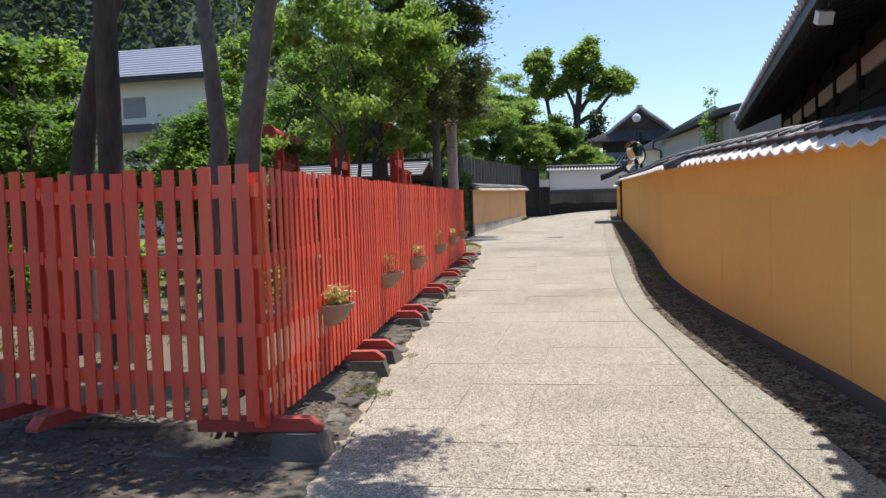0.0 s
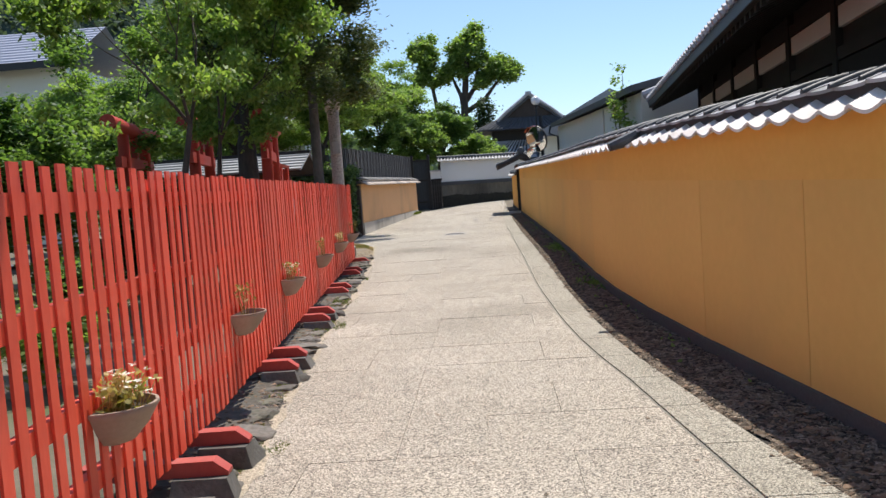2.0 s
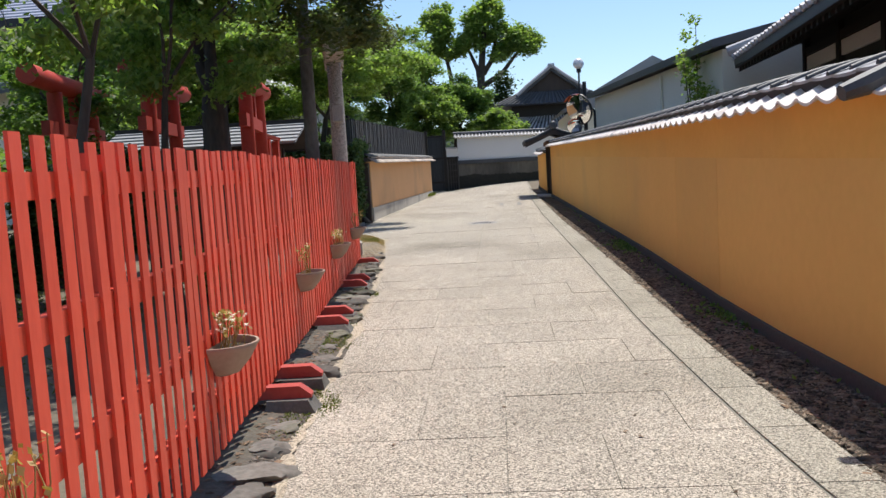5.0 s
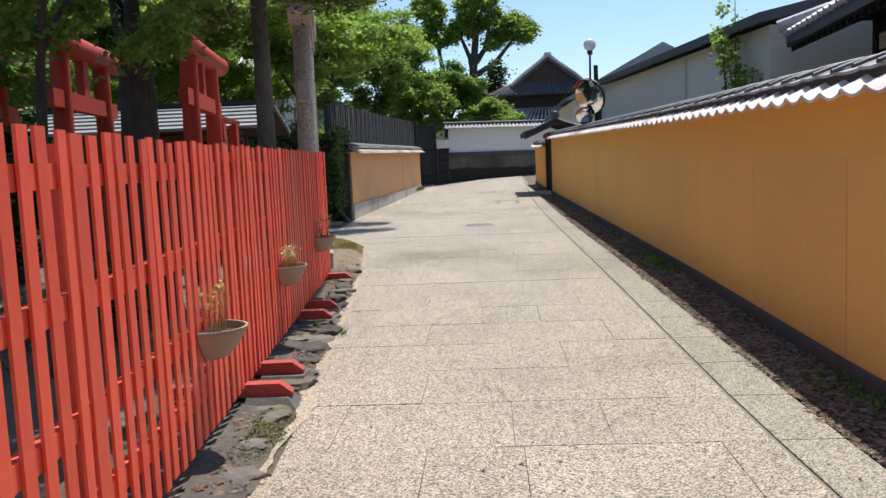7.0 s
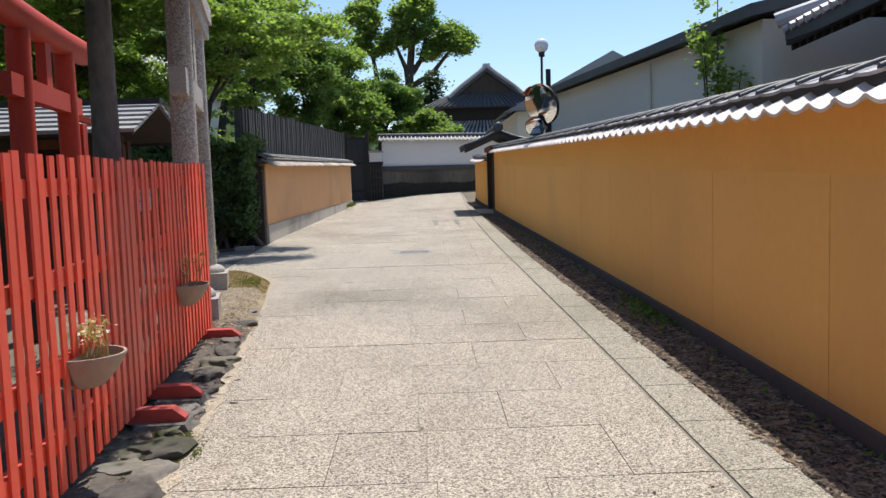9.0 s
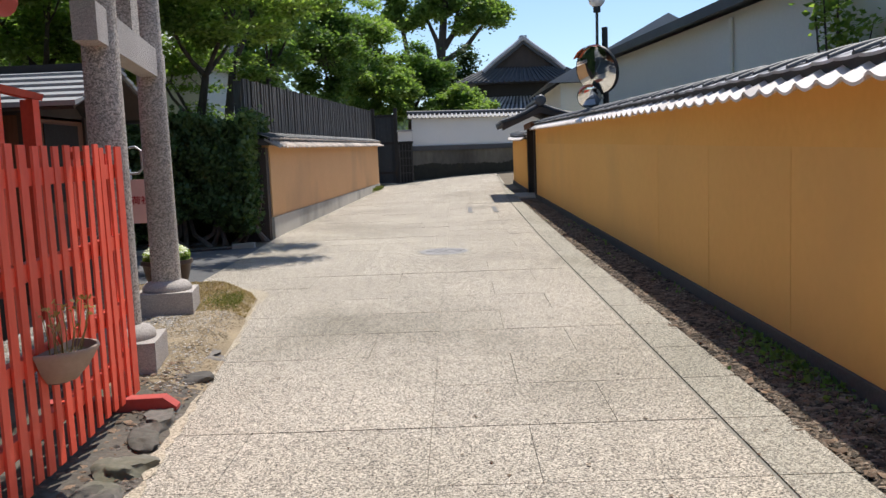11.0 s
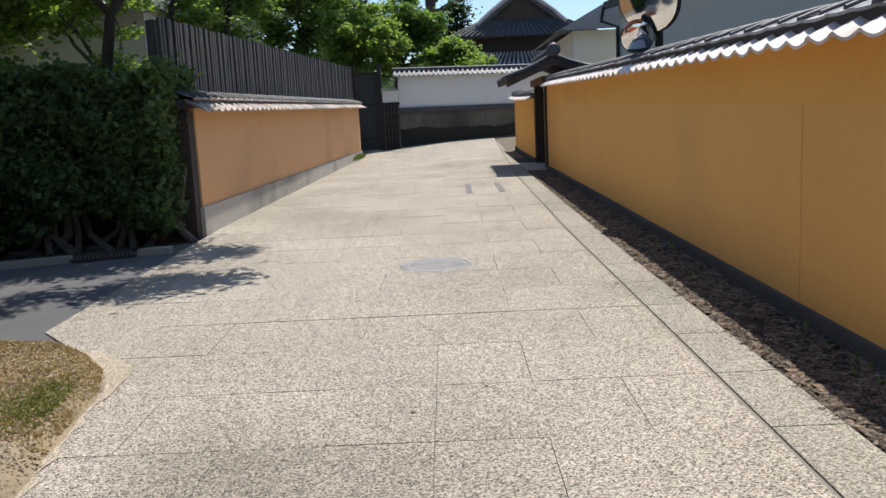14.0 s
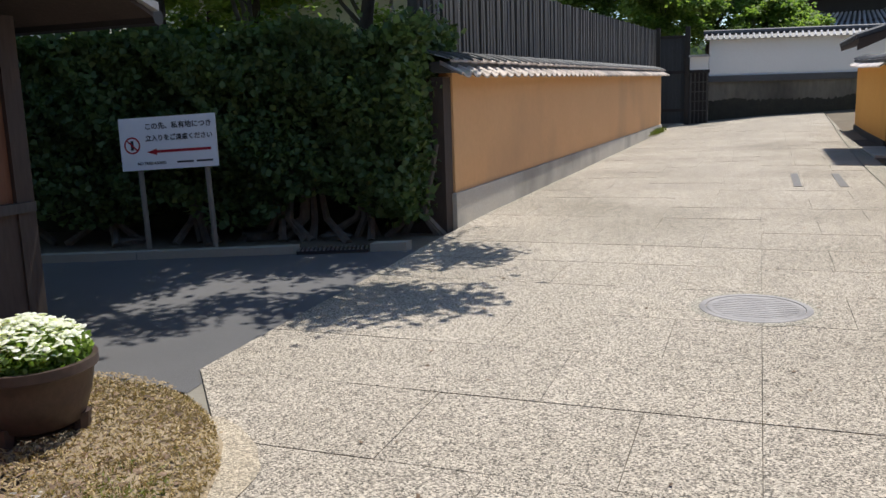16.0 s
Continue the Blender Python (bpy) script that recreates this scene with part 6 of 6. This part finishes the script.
# ---------- flower pot at the corner ----------
fp = thing("flower_pot", (-4.32, 23.22, gz(23.2) + 0.09), "round brown glazed pot of white daisies on short feet", "plant pot")
c = (-4.32, 23.22, gz(23.2) + 0.09)
part("pot", Geo().lathe([(0.15, 0.035), (0.19, 0.06), (0.228, 0.18), (0.245, 0.27), (0.265, 0.285), (0.265, 0.325), (0.242, 0.325), (0.23, 0.27)], c, 28), M["iron_pot"], fp, smooth=True)
part("base", Geo().lathe([(0.001, 0.03), (0.17, 0.03)], c, 28), M["iron_pot"], fp)
for k in range(3):
    a = 2.1 * k + 0.5
    p = Vector(c) + Vector((0.17 * math.cos(a), 0.17 * math.sin(a), 0))
    part("foot", Geo().tube([p + Vector((0, 0, -0.02)), p + Vector((0, 0, 0.08))], [0.035, 0.05], 8), M["iron_pot"], fp)
part("soil", Geo().lathe([(0.001, 0.30), (0.236, 0.28)], c, 28), M["compost"], fp)
rng = np.random.default_rng(12)
nn = 2600
aa, q = rng.uniform(0, 6.28, nn), 0.24 * np.sqrt(rng.random(nn))
P = np.stack([q * np.cos(aa), q * np.sin(aa), 0.29 + 0.15 * rng.random(nn) * (1 - (q / 0.30) ** 2 * 0.4)], 1)
ob = new("leaves", strew("leaves", P, 0.03, M["leaf_bright"], rng, 0.8))
ob.parent = fp
heads = Geo()
rg = random.Random(9)
for _ in range(520):
    a, q = rg.uniform(0, 6.28), 0.23 * math.sqrt(rg.random())
    h = Vector(c) + Vector((q * math.cos(a), q * math.sin(a), 0.36 + 0.13 * (1 - (q / 0.26) ** 2) + rg.uniform(-0.02, 0.03)))
    t = Vector((rg.uniform(-0.5, 0.5), rg.uniform(-0.5, 0.5), 1)).normalized()
    s = t.orthogonal().normalized()
    w = t.cross(s)
    heads.add([h] + [h + 0.0155 * (math.cos(j * 0.785) * s + math.sin(j * 0.785) * w) - t * 0.006 for j in range(8)], [(0, 1 + j, 1 + (j + 1) % 8) for j in range(8)])
part("blossom", heads, M["white_petal"], fp, "white daisy heads")

# ---------- manhole, drain slots, grate ----------
mc = (-1.46, 26.2, gz(26.2, -1.46))
mh = thing("manhole_cover", mc, "round cast-iron manhole cover set in the paving", "manhole cover")
tl = pose(*mc, 1.05, 0, 0)
part("collar", Geo().lathe([(0.40, 0.002), (0.345, 0.005)], n=36).moved(tl), M["edging"], mh)
part("ring", Geo().lathe([(0.345, 0.005), (0.34, 0.009), (0.305, 0.009), (0.302, 0.004)], n=36).moved(tl), M["cover"], mh)
part("cover", Geo().lathe([(0.30, 0.005), (0.29, 0.009), (0.001, 0.009)], n=36).moved(tl), M["cover"], mh)
for k in range(-5, 6):
    w = math.sqrt(max(0.01, 0.26 ** 2 - (k * 0.045) ** 2))
    part("rib", Geo().box((-w, k * 0.045 - 0.008, 0.008), (w, k * 0.045 + 0.008, 0.0108), tl), M["cover"], mh)
for x in (-0.97, -0.42):
    sl_ = thing("drain_grate", (x, 33.1, gz(33.1)), "narrow dark drain slot cover in the paving", "drain", group="drain slots")
    part("frame", Geo().hexa([(x - 0.05, 32.4, gz(32.4) - 0.01), (x + 0.05, 32.4, gz(32.4) - 0.01), (x + 0.05, 33.9, gz(33.9) - 0.01), (x - 0.05, 33.9, gz(33.9) - 0.01)],
                             [(x - 0.05, 32.4, gz(32.4) + 0.006), (x + 0.05, 32.4, gz(32.4) + 0.006), (x + 0.05, 33.9, gz(33.9) + 0.006), (x - 0.05, 33.9, gz(33.9) + 0.006)]), M["iron"], sl_)
gr_ = thing("drain_grate", (-5.14, 27.42, gz(27.4)), "ribbed grey steel drain grate beside the kerb", "drain")
kf = pose(-5.14, 27.45, gz(27.4) + 0.022, 0, 0, 22.3)
part("frame", Geo().box((-0.33, -0.08, -0.09), (0.33, 0.08, 0.0), kf), M["black_metal"], gr_)
for k in range(17):
    part("bar", Geo().box((-0.32 + k * 0.039, -0.075, 0.0), (-0.305 + k * 0.039, 0.075, 0.012), kf), M["steel"], gr_)

# ---------- field stones, roots, litter ----------


def rock(g, c, r, rg, squash=0.45):
    bm = bmesh.new()
    bmesh.ops.create_icosphere(bm, subdivisions=3, radius=1)
    o = Vector((rg.random() * 50, rg.random() * 50, 0))
    yaw = Matrix.Rotation(rg.uniform(0, 6.28), 3, "Z")
    sc = Vector((r * rg.uniform(0.8, 1.35), r * rg.uniform(0.65, 1.0), r * squash))
    vs = []
    for v in bm.verts:
        k = 1 + 0.55 * noise.noise(v.co * 1.1 + o) + 0.22 * noise.noise(v.co * 3.1 + o) + 0.07 * noise.noise(v.co * 8 + o)
        p = v.co * k
        p.z = min(p.z, 0.62 + 0.12 * noise.noise(v.co * 2 + o))
        vs.append(Vector(c) + yaw @ Vector((p.x * sc.x, p.y * sc.y, p.z * sc.z)))
    g.add(vs, [tuple(v.index for v in f.verts) for f in bm.faces])
    bm.free()


rg = random.Random(21)
stones = [(-2.05, 5.05, 0.22), (-1.95, 5.55, 0.14)]
yy = 5.4
while yy < 20.3:
    x0, x1 = along(FENCE, yy) + 0.12, along(LEFT, yy) - 0.13
    stones.append((rg.uniform(x0 * 0.35 + x1 * 0.65, x1), yy, rg.uniform(0.08, 0.18)))
    if rg.random() < 0.75:
        stones.append((rg.uniform(x0, x1), yy + rg.uniform(-0.1, 0.1), rg.uniform(0.05, 0.13)))
    yy += rg.uniform(0.24, 0.48)
for k, y0 in enumerate(PANEL_Y):
    for d in (0.06 if k == 0 else 0.27, PANEL - 0.25):
        y = y0 + d
        x = along(FENCE, y)
        g = Geo()
        w0, w1 = rg.uniform(0.08, 0.12), rg.uniform(0.1, 0.14)
        zt = ffoot(y) - 0.002
        lo_ = [(x + 0.02, y - w1 - 0.04, gz(y) - 0.03), (x + rg.uniform(0.33, 0.39), y - w1, gz(y) - 0.03), (x + rg.uniform(0.33, 0.39), y + w1, gz(y) - 0.03), (x - 0.02, y + w1, gz(y) - 0.03)]
        hi_ = [(x + 0.04, y - w0, zt), (x + rg.uniform(0.29, 0.33), y - w0 + 0.02, zt - 0.004), (x + rg.uniform(0.29, 0.33), y + w0, zt - 0.004), (x, y + w0, zt)]
        g.hexa(lo_, hi_)
        solo("footing_block", g, M["block"], "rough grey concrete block under a fence foot", "block", group="fence footing blocks", at=(x + 0.2, y, gz(y) - 0.03))
for x, y, r in ((-3.2, 20.25, 0.11), (-3.16, 20.6, 0.13), (-6.35, 28.05, 0.2), (-5.5, 28.2, 0.13), (-7.6, 27.6, 0.14)):
    stones.append((x, y, r))
for x, y, r in stones:
    g = Geo()
    big = r >= 0.2 and y < 27
    rock(g, (x, y, gz(y) + (0.0 if big else 0.0)), r, rg, 0.45 if not big else 0.34)
    solo("stone", g, M["rock"], "rough angular grey stone in the verge", "stone", group="verge stones", smooth=True, at=(x, y, gz(y) - 0.03))
roots = thing("tree_roots", (-3.2, 4.7, 0.03), "exposed gnarled tree roots in the trodden earth", "roots")
g = Geo()
for _ in range(9):
    p = Vector((rg.uniform(-4.4, -2.3), rg.uniform(4.1, 5.2), 0))
    a = rg.uniform(-0.5, 0.7)
    pts = []
    for k in range(7):
        pts.append((p.x, p.y, gz(p.y) - 0.008 + 0.02 * math.sin(k * 1.7)))
        a += rg.uniform(-0.35, 0.35)
        p = p + Vector((math.cos(a), math.sin(a) * 0.5, 0)) * 0.17
    g.tube(pts, [0.03, 0.03, 0.028, 0.024, 0.02, 0.014, 0.008], 6)
part("root", g, M["bark_pale"], roots, smooth=True)


def chips(name, count, xf, y0, y1, size, material, label, category, seed, lift=0.0, flat=0.45, thin=(0.5, 1.0), zf=None):
    """Loose chips strewn over a strip of ground, in one mesh."""
    rng = np.random.default_rng(seed)
    ys = rng.uniform(y0, y1, count)
    base = np.array([[-1, -0.8, 0], [1, -0.7, 0], [0.8, 0.9, 0], [-0.9, 0.7, 0], [0.1, 0, 1]])
    fc = np.array([[0, 1, 4], [1, 2, 4], [2, 3, 4], [3, 0, 4]])
    us = rng.random(count)
    V = np.empty((count, 5, 3))
    for i in range(count):
        x0, x1 = xf(ys[i])
        x = x0 + (x1 - x0) * us[i]
        s = size * rng.uniform(0.5, 1.5)
        a = rng.uniform(0, 6.28)
        R = np.array([[math.cos(a), -math.sin(a), 0], [math.sin(a), math.cos(a), 0], [0, 0, 1]])
        B = base * np.array([s, s * rng.uniform(*thin), s * flat * thin[1]]) + np.array([0, 0, 0])
        V[i] = B @ R.T + np.array([x, ys[i], (zf(x, ys[i]) - 0.003 if zf else gz(ys[i]) - 0.012 + lift) + rng.uniform(0, 0.006)])
        V[i, :, 2] += (V[i, :, 0] - x) * rng.uniform(-0.4, 0.4)
    F = (np.arange(count)[:, None, None] * 5 + fc[None]).reshape(-1, 3)
    me = bpy.data.meshes.new(name)
    me.from_pydata([tuple(v) for v in V.reshape(-1, 3)], [], [tuple(int(k) for k in f) for f in F])
    me.materials.append(material)
    return tagged(new(name, me), label, category, kind="stuff")


strip = lambda y: (along(STRIP, y) + 0.01 + 0.03 * math.sin(y * 5.3) + 0.02 * math.sin(y * 13), along(FACE, y) - 0.03)
chips("bark_mulch", 42000, strip, 3.0, 26, 0.033, M["mulch"], "dark brown bark mulch along the wall foot", "mulch", 1, flat=0.8, thin=(0.2, 0.4))
chips("bark_mulch", 12000, strip, 26, 37, 0.03, M["mulch"], "dark brown bark mulch along the far wall foot", "mulch", 2, flat=0.8, thin=(0.2, 0.4))
rng = np.random.default_rng(23)
wy = np.concatenate([rng.normal(20.0, 0.45, 420), rng.normal(14.2, 0.3, 130), rng.uniform(8, 30, 160)])
wp = np.array([(along(FACE, y) - abs(rng.normal(0.05, 0.13)) - 0.02, y, gz(y) + rng.uniform(0.0, 0.035)) for y in wy])
tagged(new("weeds", strew("weeds", wp, 0.05, M["leaf_mid"], rng, 0.7, 0.3)), "small green weeds sprouting along the wall foot", "weeds", kind="stuff")
chips("leaf_litter", 1800, strip, 3.0, 37, 0.03, M["dead_leaf"], "dry brown fallen leaves on the gravel", "leaves", 3, lift=0.008, flat=0.2)
chips("leaf_litter", 2200, lambda y: (along(FENCE, max(5.3, y)) - 0.2 if y > 5.3 else -5.0, along(LEFT, y) - 0.05), 3.4, 20.2, 0.022, M["dead_leaf"], "dry fallen leaves and twigs on the verge", "leaves", 4, flat=0.3, zf=verge_z)
chips("gravel", 8000, lambda y: (along(LEFT, y) - 1.8, along(LEFT, y) - 0.55), 19.8, 22.4, 0.011, M["pale_pebble"], "pale loose gravel before the stone gate", "gravel", 5, zf=verge_z)
chips("gravel", 2500, lambda y: (along(LEFT, y) - 0.9, along(LEFT, y) - 0.1), 19.6, 22.8, 0.009, M["pale_pebble"], "scattered pale gravel on the sandy earth", "gravel", 15, zf=verge_z)
chips("earth_crumbs", 14000, lambda y: (along(LEFT, y) - 1.4, along(LEFT, y) + 0.03), 19.6, 24.1, 0.009, M["sand_chip"], "crumbs of sandy earth round the gate", "earth", 12, zf=verge_z)
chips("gravel", 3000, lambda y: (along(FENCE, y) + 0.1, along(LEFT, y)), 5.3, 20, 0.016, M["pebble"], "loose stones along the verge", "gravel", 6, zf=verge_z)
chips("leaf_litter", 260, lambda y: (along(LEFT, y) + 0.2, along(STRIP, y)), 3, 30, 0.011, M["dead_leaf"], "a few stray dead leaves on the paving", "leaves", 7, lift=0.015, flat=0.25)


def turf(count, place, size, seed, label, material="grass"):
    rng = np.random.default_rng(seed)
    P = np.array([place(rng) for _ in range(count)])
    return tagged(new("grass", strew("grass", P, size, M[material], rng, 2.5, 0.12)), label, "grass", kind="stuff")


def lawn(rng):
    x, y = -4.2 - rng.random() ** 0.7 * 14, rng.uniform(7, 19)
    return (x, y, gz(y) + 0.0)


def verge(rng):
    y = (6.4, 7.4, 9.4, 12, 13.9, 16.4)[rng.integers(6)] + rng.normal(0, 0.3)
    x = along(FENCE, y) + 0.15 + rng.random() * 0.33
    return (x, y, verge_z(x, y) + 0.006)




def thatch(rng):
    y = rng.uniform(22.0, 23.95)
    x = along(LEFT, y) - 0.02 - rng.random() ** 1.3 * 1.0
    return (x, y, verge_z(x, y) + 0.006)


def green_patch(rng):
    y = rng.normal(22.55, 0.22)
    x = along(LEFT, y) - 0.12 - abs(rng.normal(0, 0.16))
    return (x, y, verge_z(x, y) + 0.008)


turf(9000, thatch, 0.032, 31, "thin dry brown grass on the sandy corner", "dry_grass")
turf(1500, green_patch, 0.032, 35, "small green patch of grass on the corner")
turf(30000, lawn, 0.07, 32, "sunlit lawn in the shrine garden")
turf(9000, verge, 0.03, 33, "moss and low weeds by the fence foot")
turf(500, lambda r: (-4.15 + r.normal(0, 0.06), 45.2 + r.normal(0, 0.7), gz(45, -4.15) + 0.05 + r.random() * 0.08), 0.12, 34, "tuft of weeds at the wall end")

chips("leaf_litter", 1500, lambda y: (along(LEFT, y) - 1.3, along(LEFT, y) - 0.1), 22.0, 23.9, 0.016, M["dead_leaf"], "dry brown litter on the sandy corner", "leaves", 8, flat=0.25, zf=verge_z)
chips("leaf_litter", 2200, lambda y: (-6.0, along(LEFT, y) - 0.1), 3.2, 5.4, 0.02, M["dead_leaf"], "dead leaves and twigs on the trodden earth", "leaves", 9, flat=0.3, zf=verge_z)
chips("gravel", 2600, lambda y: (-6.0, along(LEFT, y) - 0.02), 3.2, 5.6, 0.014, M["pebble"], "small stones in the trodden earth", "gravel", 10, zf=verge_z)
